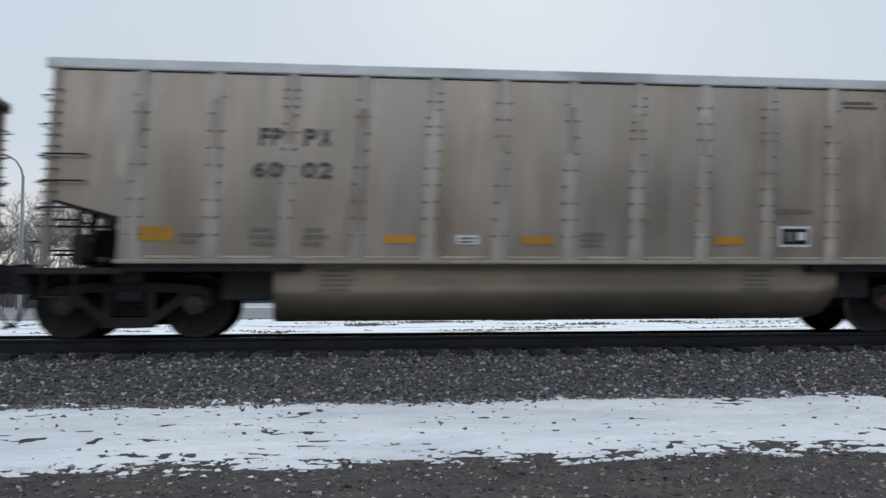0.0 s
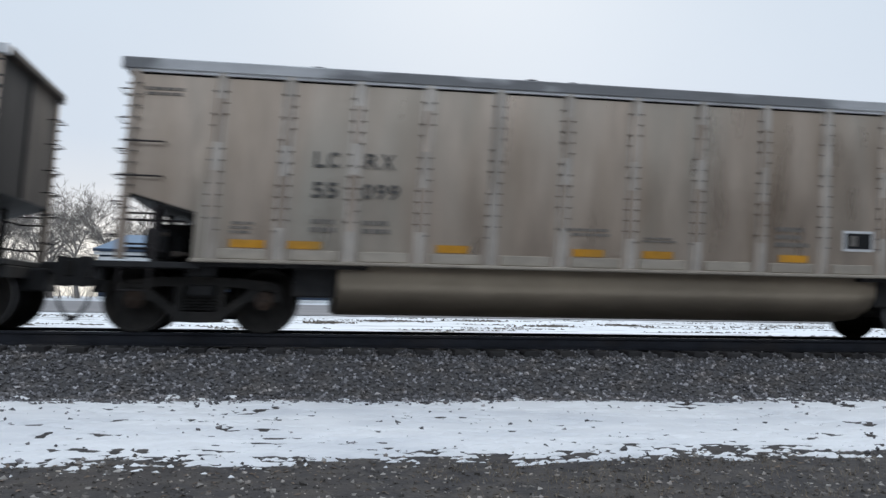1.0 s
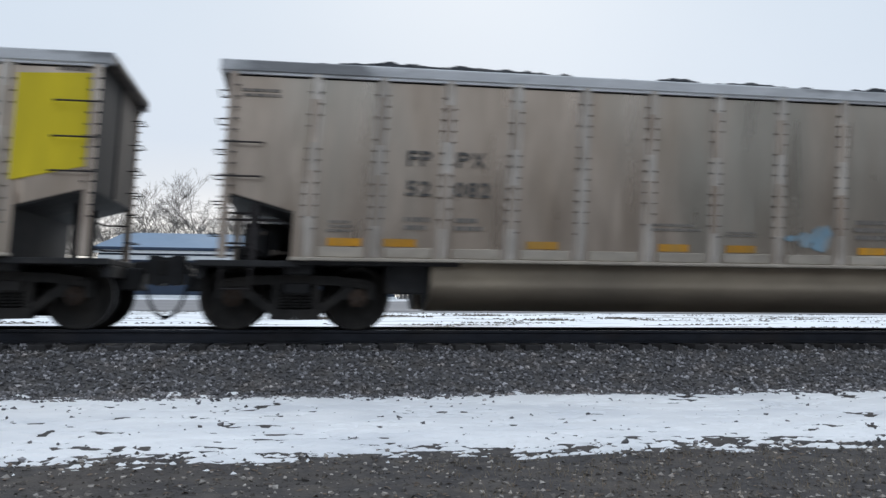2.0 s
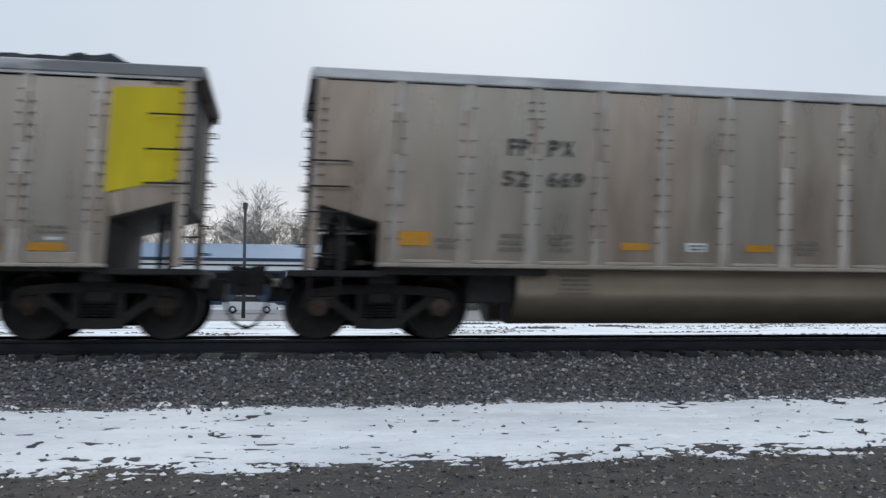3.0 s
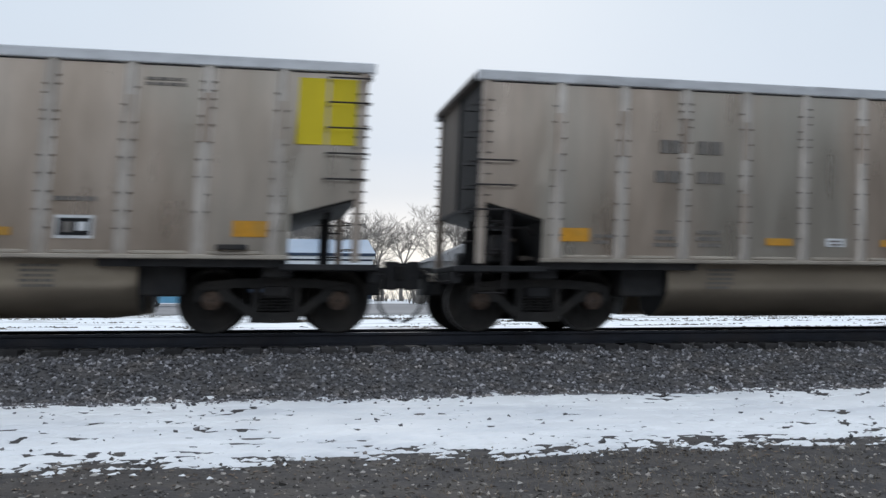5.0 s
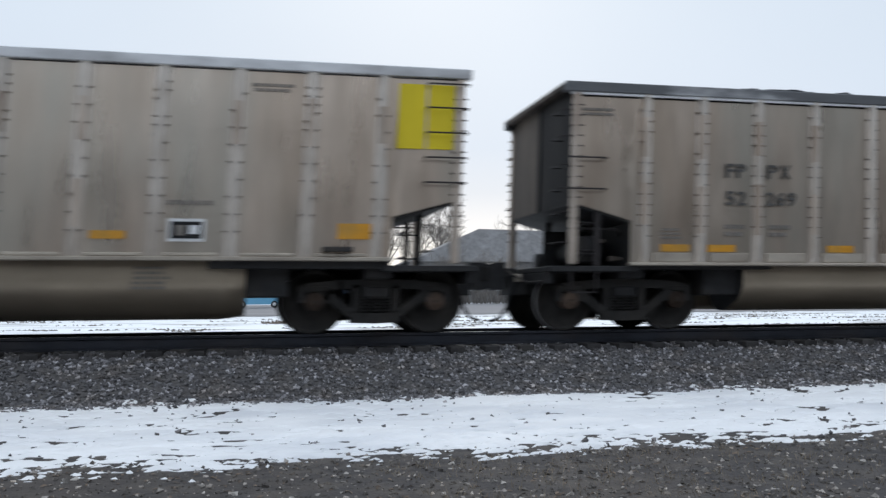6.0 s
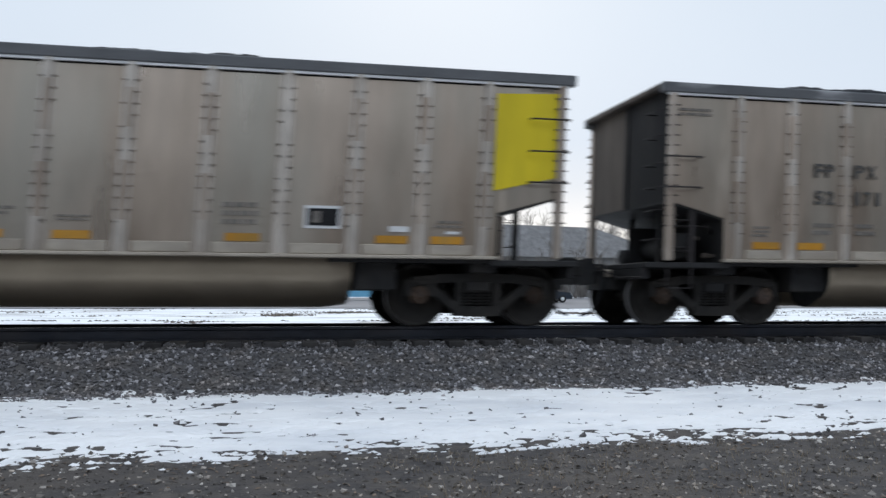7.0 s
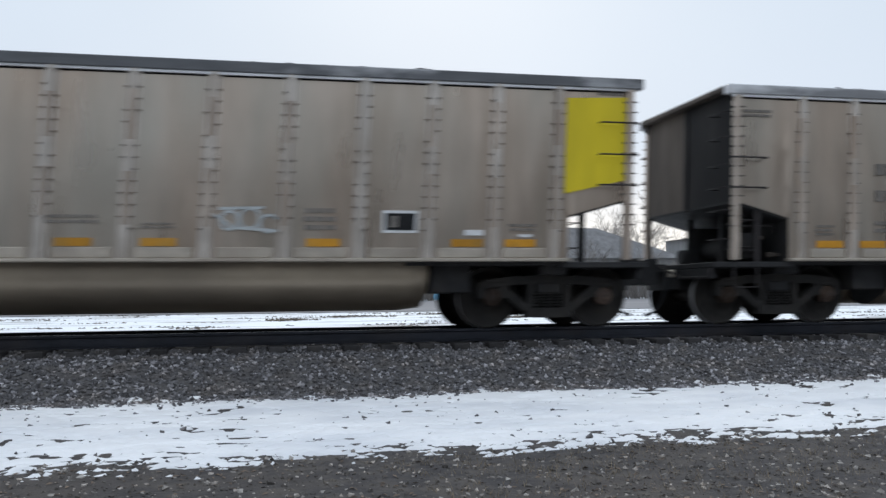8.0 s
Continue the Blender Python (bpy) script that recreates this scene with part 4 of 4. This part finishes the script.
            part("platform_rail", me, None, car, "thin dark iron rail", at=t)
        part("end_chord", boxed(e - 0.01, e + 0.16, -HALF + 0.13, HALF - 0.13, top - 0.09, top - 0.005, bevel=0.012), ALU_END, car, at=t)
        bm = bmesh.new()
        prism(bm, [(0.87, 1.90), (FOOT, 1.635), (FOOT, 1.60), (0.87, 1.865)], -HALF + 0.08, HALF - 0.08)
        part("slope_sheet", bm, BLACK, car, "black sloping end sheet", at=t)
        part("bulkhead", boxed(FOOT, FOOT + 0.03, -HALF + 0.08, HALF - 0.08, 0.93, 1.62), BLACK, car, at=t)
        part("end_platform", boxed(0.55, FOOT + 0.1, -HALF + 0.06, HALF - 0.06, 0.86, 0.945, bevel=0.01), BLACK, car, at=t)
        # underframe over the truck and the black box before the tub
        part("bolster_beam", boxed(1.75, 2.15, -1.35, 1.35, 0.76, 0.93, bevel=0.02), BLACK, car, at=t)
        part("cross_bearer", boxed(3.22, k["tub"][0] - 0.01, -1.22, 1.22, 0.50, sill0 - 0.01, bevel=0.02), BLACK, car, at=t)
        part("floor_pan", boxed(FOOT, k["tub"][0] + 0.4, -HALF + 0.1, HALF - 0.1, 0.90, sill0 + 0.01), BLACK, car, at=t)
        part("draft_sill", boxed(0.33, 1.9, -0.32, 0.32, 0.52, 0.855, bevel=0.02), BLACK, car, at=t)
        part("end_sill", boxed(0.552, 0.66, -1.40, 1.40, 0.69, 0.858, bevel=0.01), BLACK, car, at=t)
        # coupler and hose
        bm = bmesh.new()
        box(bm, 0.22, 0.5, -0.09, 0.09, 0.78, 0.96, bevel=0.02)
        prism(bm, [(0.27, 0.62), (0.27, 1.05), (0.10, 1.05), (-0.06, 1.00), (-0.06, 0.66), (0.10, 0.60)], -0.17, 0.14)
        coupler = part("coupler", bm, BLACK, car, at=t)
        part("knuckle", boxed(-0.11, 0.03, -0.19, -0.05, 0.74, 1.0, bevel=0.03), STEEL, coupler)
        hose = [(0.46, -0.34, 0.74), (0.34, -0.34, 0.55), (0.27, -0.34, 0.32), (0.17, -0.33, 0.17), (0.05, -0.3, 0.115), (0.0, -0.28, 0.11)]
        part("brake_hose", rod_mesh("brake_hose", hose, 0.024, RUBBER, 8), None, car, "black rubber air hose", at=t)
        # pale block added to stand in for a bright gap beside the coupler
        part("angle_cock", boxed(0.39, 0.49, -0.40, -0.28, 0.73, 0.86, bevel=0.02), ALU_BAND, car, "pale block added beside the air hose", at=t)
        me = rod_mesh("uncoupling_lever", [(0.55, -1.45, 0.86), (0.5, -1.45, 0.72), (0.5, -0.6, 0.72), (0.3, -0.18, 0.92)], 0.014)
        part("uncoupling_lever", me, None, car, at=t)
        # truck
        truck = part("truck", BOLSTER, None, car, "grimy black three-piece freight truck", at=t @ pose(AXLE + WHEELBASE / 2, 0, 0))
        for u in (pose(0, 0, 0), pose(0, 0, 0, 0, 0, 180)):
            part("side_frame", SIDE_FRAME, None, truck, at=u)
            for x in (-0.15, 0.0, 0.15):
                part("spring", SPRING, None, truck, at=u @ pose(x, -1.03, 0))
        for s in (-1, 1):
            part("wheelset", WHEELSET, None, truck, "dark steel wheels on one axle with rusty bearing caps", at=pose(s * WHEELBASE / 2, 0, RADIUS - LIFT))
    part("tub", tub_mesh(k), None, car, "dusty round-bottomed twin tub")
    part("center_sill", boxed(1.5, LENGTH - 1.5, -0.22, 0.22, 0.62, 0.93, bevel=0.02), BLACK, car)
    # brake gear on one end platform
    bm = bmesh.new()
    tube(bm, [(1.45, -0.9, 1.2), (1.45, 0.2, 1.2)], 0.2, 14)
    part("air_reservoir", bm, BLACK, car, "black brake air reservoir")
    part("brake_panel", boxed(1.08, FOOT - 0.002, 0.30, 0.36, 0.95, 1.60, bevel=0.01), BLACK, car)
    part("bay_post", boxed(1.27, 1.35, -HALF + 0.09, -HALF + 0.16, 0.94, 1.79, bevel=0.008), IRON, car, "thin dark iron post")
    for z, xa, xb in ((1.52, 0.93, 1.80), (1.13, 0.93, 1.45)):
        part("brake_pipe", rod_mesh("brake_pipe", [(xa, -1.30, z), (xb - 0.12, -1.30, z), (xb - 0.05, -1.28, z - 0.05), (xb, -1.2, z - 0.1)], 0.018), None, car, "thin iron brake pipe")
    for x, z, w in ((1.55, 1.02, 0.10), (1.40, 1.30, 0.07), (1.68, 1.03, 0.07)):
        part("pipe_fitting", boxed(x, x + w, -1.40, -1.33, z, z + w * 0.8, bevel=0.012), ALU_END, car, "dusty pipe fitting")
    part("control_valve", boxed(1.15, 1.45, -1.25, -0.98, 1.0, 1.42, bevel=0.03), BLACK, car)
    bm = bmesh.new()
    tube(bm, [(1.0, 0.45, 1.1), (1.7, 0.45, 1.1)], 0.13, 12)
    part("brake_cylinder", bm, BLACK, car)
    return car, k


def plate(name, pts, mat, parent, k, proud=0.014, y=None, label=""):
    """A thin painted patch on the near side sheet, from (x, z) corners."""
    bm = bmesh.new()
    y = -HALF + k["face"] - 0.012 if y is None else y
    prism(bm, pts, y - proud, y + 0.02)
    return part(name, bm, mat, parent, label)


def rect(x0, x1, z0, z1):
    return [(x0, z0), (x1, z0), (x1, z1), (x0, z1)]


def lettering(text, x0, x1, z0, z1, k, parent, mat=INK):
    """Stencilled characters fitted side by side into a rectangle on the side sheet."""
    w = (x1 - x0) / (len(text) * 1.2 - 0.2)
    for i, char in enumerate(text):
        cu = bpy.data.curves.new("letter", "FONT")
        cu.body, cu.extrude, cu.offset, cu.resolution_u = char, 0.004, 0.018, 3
        tmp = new("letter", cu)
        bpy.context.view_layer.update()
        me = bpy.data.meshes.new_from_object(tmp.evaluated_get(bpy.context.evaluated_depsgraph_get()))
        bpy.data.objects.remove(tmp)
        co = np.empty(len(me.vertices) * 3)
        me.vertices.foreach_get("co", co)
        co = co.reshape(-1, 3)
        lo, hi = co.min(0), co.max(0)
        a, b = x0 + i * w * 1.2, x0 + i * w * 1.2 + w
        if char == "1":
            a, b = a + w * 0.3, b - w * 0.25
        out = np.empty_like(co)
        out[:, 0] = a + (co[:, 0] - lo[0]) / (hi[0] - lo[0]) * (b - a)
        out[:, 2] = z0 + (co[:, 1] - lo[1]) / (hi[1] - lo[1]) * (z1 - z0)
        out[:, 1] = -HALF + k["face"] - 0.032 - (co[:, 2] - lo[2])
        me.vertices.foreach_set("co", out.ravel())
        me.materials.clear()
        me.materials.append(mat)
        me.update()
        part("letter", me, None, parent, "black stencilled character")


def bars(x0, x1, z0, z1, n, k, parent, y=None, mat=INK_FADED, seed=0):
    """Small writing that cannot be read: short bars."""
    rng = random.Random(seed * 31 + int(x0 * 100))
    bm = bmesh.new()
    y = -HALF + k["face"] - 0.026 if y is None else y
    h = (z1 - z0) / (n * 1.8 - 0.8)
    for i in range(n):
        z = z1 - i * h * 1.8
        x = x0 + rng.uniform(0, 0.12) * (x1 - x0)
        end = x1 - rng.uniform(0, 0.2) * (x1 - x0)
        while x < end - 0.03:
            w = min(rng.uniform(0.05, 0.16), end - x)
            prism(bm, rect(x, x + w, z - h, z), y, y + 0.03)
            x += w + 0.025
    return tagged(part("stencil", bm, mat, parent, "faded small stencilled bars"), kind="stuff")


def scrawl(strokes, w, k, parent, mat, label):
    """Spray-painted strokes on the side."""
    bm = bmesh.new()
    y = -HALF + k["face"] - 0.034
    for i, pts in enumerate(strokes):
        for p, q in zip(pts, pts[1:]):
            strut(bm, p, q, w, y - 0.0006 * i, y + 0.02)
    return part("graffiti", bm, mat, parent, label)


def blots(spots, k, parent, mat, label, seed):
    """Filled, uneven patches of spray paint."""
    rng = random.Random(seed)
    bm = bmesh.new()
    y = -HALF + k["face"] - 0.034
    for i, (cx, cz, rx, rz) in enumerate(spots):
        pts = [(cx + rx * rng.uniform(0.7, 1.15) * math.cos(a * math.pi / 9), cz + rz * rng.uniform(0.7, 1.15) * math.sin(a * math.pi / 9)) for a in range(18)]
        prism(bm, pts, y - 0.0006 * i, y + 0.02)
    return part("graffiti", bm, mat, parent, label)


def loop(cx, cz, rx, rz, a0=0, a1=360, n=10):
    return [(cx + rx * math.cos(radians(a0 + (a1 - a0) * i / n)), cz + rz * math.sin(radians(a0 + (a1 - a0) * i / n))) for i in range(n + 1)]


def dress_a(car, k, words, panel, seed):
    """Marks of the cars with a short amber square and two colour patches by the ladder."""
    for x0, x1, z0, z1, text in zip((3.64, 4.25, 3.57, 4.25), (3.95, 4.64, 3.97, 4.67 if len(words[3]) < 3 else 4.81), (2.65, 2.65, 2.20, 2.20), (2.89, 2.89, 2.42, 2.42), words):
        if text:
            lettering(text, x0, x1, z0, z1, k, car)
        else:
            for j in range(2):
                w = (x1 - x0) / 2.2
                plate("stencil_bar", rect(x0 + j * w * 1.2, x0 + j * w * 1.2 + w, z0 + 0.02, z1 - 0.02), INK_FADED, car, k, 0.02, label="worn black stencilled bar")
    plate("reflector", rect(2.11, 2.55, 1.31, 1.51), AMBER, car, k, label="amber reflective square")
    plate("reflector", rect(13.58, 14.05, 1.31, 1.53), AMBER, car, k, label="amber reflective square")
    for x in (5.43, 7.43, 10.31):
        plate("reflector", rect(x, x + 0.45, 1.29, 1.40), AMBER, car, k, label="amber reflective strip")
    plate("placard", rect(6.46, 6.79, 1.28, 1.41), WHITE, car, k, label="small white placard")
    bars(6.5, 6.75, 1.30, 1.38, 2, k, car, y=-HALF + k["face"] - 0.031, seed=seed)
    plate("inspection_square", rect(11.30, 11.78, 1.26, 1.57), WHITE, car, k, 0.016, label="white framed black inspection square")
    plate("inspection_square", rect(11.335, 11.745, 1.30, 1.53), RUBBER, car, k, 0.022, label="black painted field")
    plate("inspection_mark", rect(11.40, 11.52, 1.34, 1.48), INK_FADED, car, k, 0.028)
    plate("inspection_mark", rect(11.58, 11.70, 1.36, 1.48), WHITE, car, k, 0.028)
    for x0, x1, z0, z1, n in ((2.62, 2.95, 1.28, 1.42, 2), (3.57, 3.95, 1.25, 1.50, 3), (4.28, 4.67, 1.25, 1.50, 3), (8.27, 8.64, 1.25, 1.46, 3), (11.2, 11.93, 1.76, 1.82, 1), (12.27, 12.88, 3.36, 3.47, 2)):
        bars(x0, x1, z0, z1, n, k, car, seed=seed)
    for x in (4.55, 10.83):
        bars(x, x + 0.55, 0.62, 0.93, 5, k, car, y=-1.349, seed=seed)
    plate("end_patch", rect(14.37, 14.76, 2.62, 3.56), panel, car, k, label="painted colour patch on the end bay")
    plate("end_patch", rect(14.81, 15.19, 2.62, 3.56), panel, car, k, label="painted colour patch on the end bay")
    bm = boxed(13.38, 13.80, -HALF - 0.06, -HALF + 0.06, 1.13, 1.20, bevel=0.012)
    part("retainer_valve", bm, BLACK, car, "small black valve on the sill")


def dress_b(car, k, words, panel, seed):
    """Marks of the cars with long amber strips and one big slanted end panel."""
    for x0, x1, z0, z1, text in zip((3.38, 4.10, 3.38, 4.08), (3.73, 4.51, 3.74, 4.61), (2.32, 2.32, 1.89, 1.89), (2.54, 2.54, 2.11, 2.11), words):
        if text:
            lettering(text, x0, x1, z0, z1, k, car)
        else:
            for j in range(2):
                w = (x1 - x0) / 2.2
                plate("stencil_bar", rect(x0 + j * w * 1.2, x0 + j * w * 1.2 + w, z0 + 0.02, z1 - 0.02), INK_FADED, car, k, 0.02, label="worn black stencilled bar")
    for x in (2.32, 3.10, 5.19, 7.22, 8.30, 10.50, 12.57, 13.37):
        plate("reflector", rect(x, x + 0.47, 1.165, 1.275), AMBER, car, k, label="amber reflective strip")
    plate("inspection_square", rect(11.56, 12.07, 1.36, 1.68), WHITE, car, k, 0.016, label="white framed black inspection square")
    plate("inspection_square", rect(11.60, 12.03, 1.40, 1.64), RUBBER, car, k, 0.022, label="black painted field")
    plate("inspection_mark", rect(11.66, 11.78, 1.44, 1.60), INK_FADED, car, k, 0.028)
    plate("placard", rect(12.76, 13.04, 1.33, 1.41), WHITE, car, k, label="small white placard")
    plate("placard", rect(13.58, 13.78, 1.31, 1.35), WHITE, car, k, label="small white placard")
    for x0, x1, z0, z1, n in ((0.99, 1.6, 3.22, 3.33, 2), (2.30, 2.66, 1.36, 1.52, 3), (3.36, 3.75, 1.41, 1.59, 2), (4.11, 4.52, 1.41, 1.59, 2), (7.1, 7.86, 1.47, 1.58, 2), (8.28, 8.82, 1.41, 1.48, 2),
                              (10.42, 10.98, 1.40, 1.70, 3), (13.42, 13.9, 1.40, 1.50, 2), (14.75, 15.2, 3.46, 3.51, 1)):
        bars(x0, x1, z0, z1, n, k, car, seed=seed)
    plate("end_patch", [(14.27, 1.96), (15.24, 2.18), (15.24, 3.44), (14.27, 3.40)], panel, car, k, label="large slanted colour panel on the end bay")


def coal_mesh(k, seed, high):
    """A heap of coal filling the car, mounded along the middle."""
    nx, ny = 200, 26
    verts, faces = [], []
    for i in range(nx + 1):
        x = 1.0 + (LENGTH - 2.0) * i / nx
        u = min(x - 1.0, LENGTH - 1.0 - x)
        ramp = max(0.0, min(1, u / (1.1 if high else 2.2))) ** 0.7
        for j in range(ny + 1):
            y = -1.5 + 3.0 * j / ny
            cross = max(0.0, 1 - (abs(y) / 1.5) ** 2.2)
            h = (-0.28 + ramp * ((0.17 if high else 0.17 if k["chord"] < 0.155 else 0.25) + (0.44 if high else 0.26) * cross + 0.11 * noise.noise((x * 0.35, y * 0.5, seed * 3.1)) + 0.06 * noise.noise((x * 1.6, y * 2, seed * 1.7))
                                 + (0.03 if seed in (7, 8) else 0.07) * noise.noise((x * 4, y * 5, seed)) + 0.025 * noise.noise((x * 11, y * 12, seed)) + (0.05 * math.exp(-((x - 12.9) / 2.2) ** 4) if high else 0)))
            h = min(h, -0.05 + 1.3 * (1.5 - abs(y)))
            verts.append((x, y, k["top"] + h))
    for i in range(nx):
        for j in range(ny):
            a = i * (ny + 1) + j
            faces.append((a, a + ny + 1, a + ny + 2, a + 1))
    n = len(verts)
    verts += [(1.0, -1.5, k["top"] - 0.6), (LENGTH - 1.0, -1.5, k["top"] - 0.6), (LENGTH - 1.0, 1.5, k["top"] - 0.6), (1.0, 1.5, k["top"] - 0.6)]
    faces.append((n, n + 3, n + 2, n + 1))
    me = bpy.data.meshes.new("coal_load")
    me.from_pydata(verts, [], faces)
    me.materials.append(COAL)
    return me


PROTO = {kind: build_car(kind) for kind in KINDS}
# cars in order from the train's head: kind, marks, end panel paint, load
TRAIN = [("A", ("", "", "", ""), YELLOW, 0), ("A", ("FP", "PX", "60", "02"), ORANGE, 0), ("B", ("LC", "RX", "55", "099"), YELLOW, 0), ("B", ("FP", "PX", "52", "082"), YELLOW, 1),
         ("A", ("FP", "PX", "52", "669"), YELLOW, 0), ("A", ("FP", "PX", "52", "325"), YELLOW, 0), ("A", ("", "", "", ""), YELLOW, 0), ("B", ("FP", "PX", "52", "269"), YELLOW, 0),
         ("B", ("FP", "PX", "52", "171"), YELLOW, 0), ("B", ("", "", "", ""), YELLOW, 0)]
cars, loads, used, SOOTY_CHORD = [], [], set(), None
for i, (kind, words, panel, high) in enumerate(TRAIN):
    proto, k = PROTO[kind]
    spot = pose((i - 1) * LENGTH, TRACK_Y, LIFT)
    if kind in used:
        car = copy_thing(proto, spot)
    else:
        car, _ = proto, used.add(kind)
        car.matrix_basis = spot
    cars.append(car)
for i, (kind, words, panel, high) in enumerate(TRAIN):
    k, car = KINDS[kind], cars[i]
    (dress_a if kind == "A" else dress_b)(car, k, words, panel, i)
    hue = "orange red" if panel is ORANGE else "yellow"
    tagged(car, f"dirty aluminium coal hopper car with {hue} end " + ("patches" if kind == "A" else "panel") + {3: ", blue spray blots", 8: ", white spray scrawl"}.get(i, " on rails"), "coal car", "cars of the coal train")
    load = tagged(new("coal_load", coal_mesh(k, i, high)), "heaped black coal filling an open hopper car" if high else "black coal filling an open hopper car", "coal", "coal loads of the train")
    loads.append(load)
    if i in (7, 8):
        # these two cars were loaded carelessly: coal dust covers the whole chord
        for ob in [c for c in car.children if c.name.startswith("top_chord")]:
            ob.data = SOOTY_CHORD if SOOTY_CHORD else ob.data.copy()
            ob.data.materials[0] = ALU_COAL
            SOOTY_CHORD = ob.data

# spray paint
k_b = KINDS["B"]
c2, c7 = cars[3], cars[8]
blots([(9.86, 1.40, 0.20, 0.24), (9.58, 1.38, 0.12, 0.13), (9.36, 1.40, 0.10, 0.05)], k_b, c2, SPRAY_B2, "faded blue spray blot", 1)
blots([(11.58, 1.20, 0.24, 0.11), (11.74, 1.24, 0.10, 0.08)], k_b, c2, SPRAY_B, "light blue spray paint", 2)
blots([(12.78, 1.46, 0.22, 0.09), (12.55, 1.33, 0.08, 0.13), (13.0, 1.34, 0.06, 0.13)], k_b, c2, SPRAY_R, "faded red spray blot", 3)
scrawl([loop(5.55, 1.88, 0.13, 0.10), loop(5.50, 1.86, 0.05, 0.04), [(5.05, 1.80), (5.3, 1.84)], [(5.03, 1.70), (5.40, 1.75)], loop(5.25, 1.62, 0.2, 0.09, 150, 420), loop(5.68, 1.60, 0.14, 0.12), [(5.1, 1.52), (5.45, 1.52), (5.8, 1.47)]],
       0.045, k_b, c7, SPRAY_W, "white spray scrawl")
scrawl([loop(9.45, 1.52, 0.12, 0.13), loop(9.72, 1.55, 0.14, 0.14), loop(9.98, 1.48, 0.12, 0.12, 30, 300), [(9.25, 1.6), (9.5, 1.42), (10.1, 1.38)], [(9.3, 1.68), (9.9, 1.70)]], 0.04, k_b, c7, SPRAY_G, "faded pale spray scrawl")

# ---- the train's motion ----
SPEED, START = 14.775, -4.672          # metres a second to the left; where the first whole car's coupler is at the start
LEAD = [(0.0, 0.006), (0.5, -0.004), (1.0, -0.004), (2.5, 0.004), (3.0, 0.005), (3.5, -0.008), (4.0, -0.011), (4.5, 0.014), (6.0, -0.001), (6.5, 0.004), (7.0, -0.011), (7.5, -0.007), (8.0, 0.013)]


def gone(t):
    """How far the train has rolled by t seconds."""
    return SPEED * (t + float(np.interp(t, [p[0] for p in LEAD], [p[1] for p in LEAD])))


def motions():
    for car, lane, speed, x, when in TRAFFIC:
        walk(car, [(t, pose(x + speed * (t - when), lane, level(lane) + 0.035)) for t in (0.0, 2.0, 4.0, 6.0, 8.0)])
    for i, (car, load) in enumerate(zip(cars, loads)):
        rows = [(t, pose(START + (i - 1) * LENGTH - gone(t), TRACK_Y, LIFT)) for t, _ in LEAD]
        walk(car, rows)
        walk(load, rows)
        for truck in car.children:
            if not truck.name.startswith("truck"):
                continue
            # the far truck is turned half round, so its wheels roll the other way in its own space
            way = -1 if truck.matrix_basis.to_euler().z < 1 else 1
            for wheels in truck.children:
                if wheels.name.startswith("wheelset"):
                    p = wheels.location.copy()
                    walk(wheels, [(f / FPS, pose(p.x, p.y, p.z, 0, way * math.degrees(gone(f / FPS) / RADIUS), 0)) for f in range(241)])


motions()
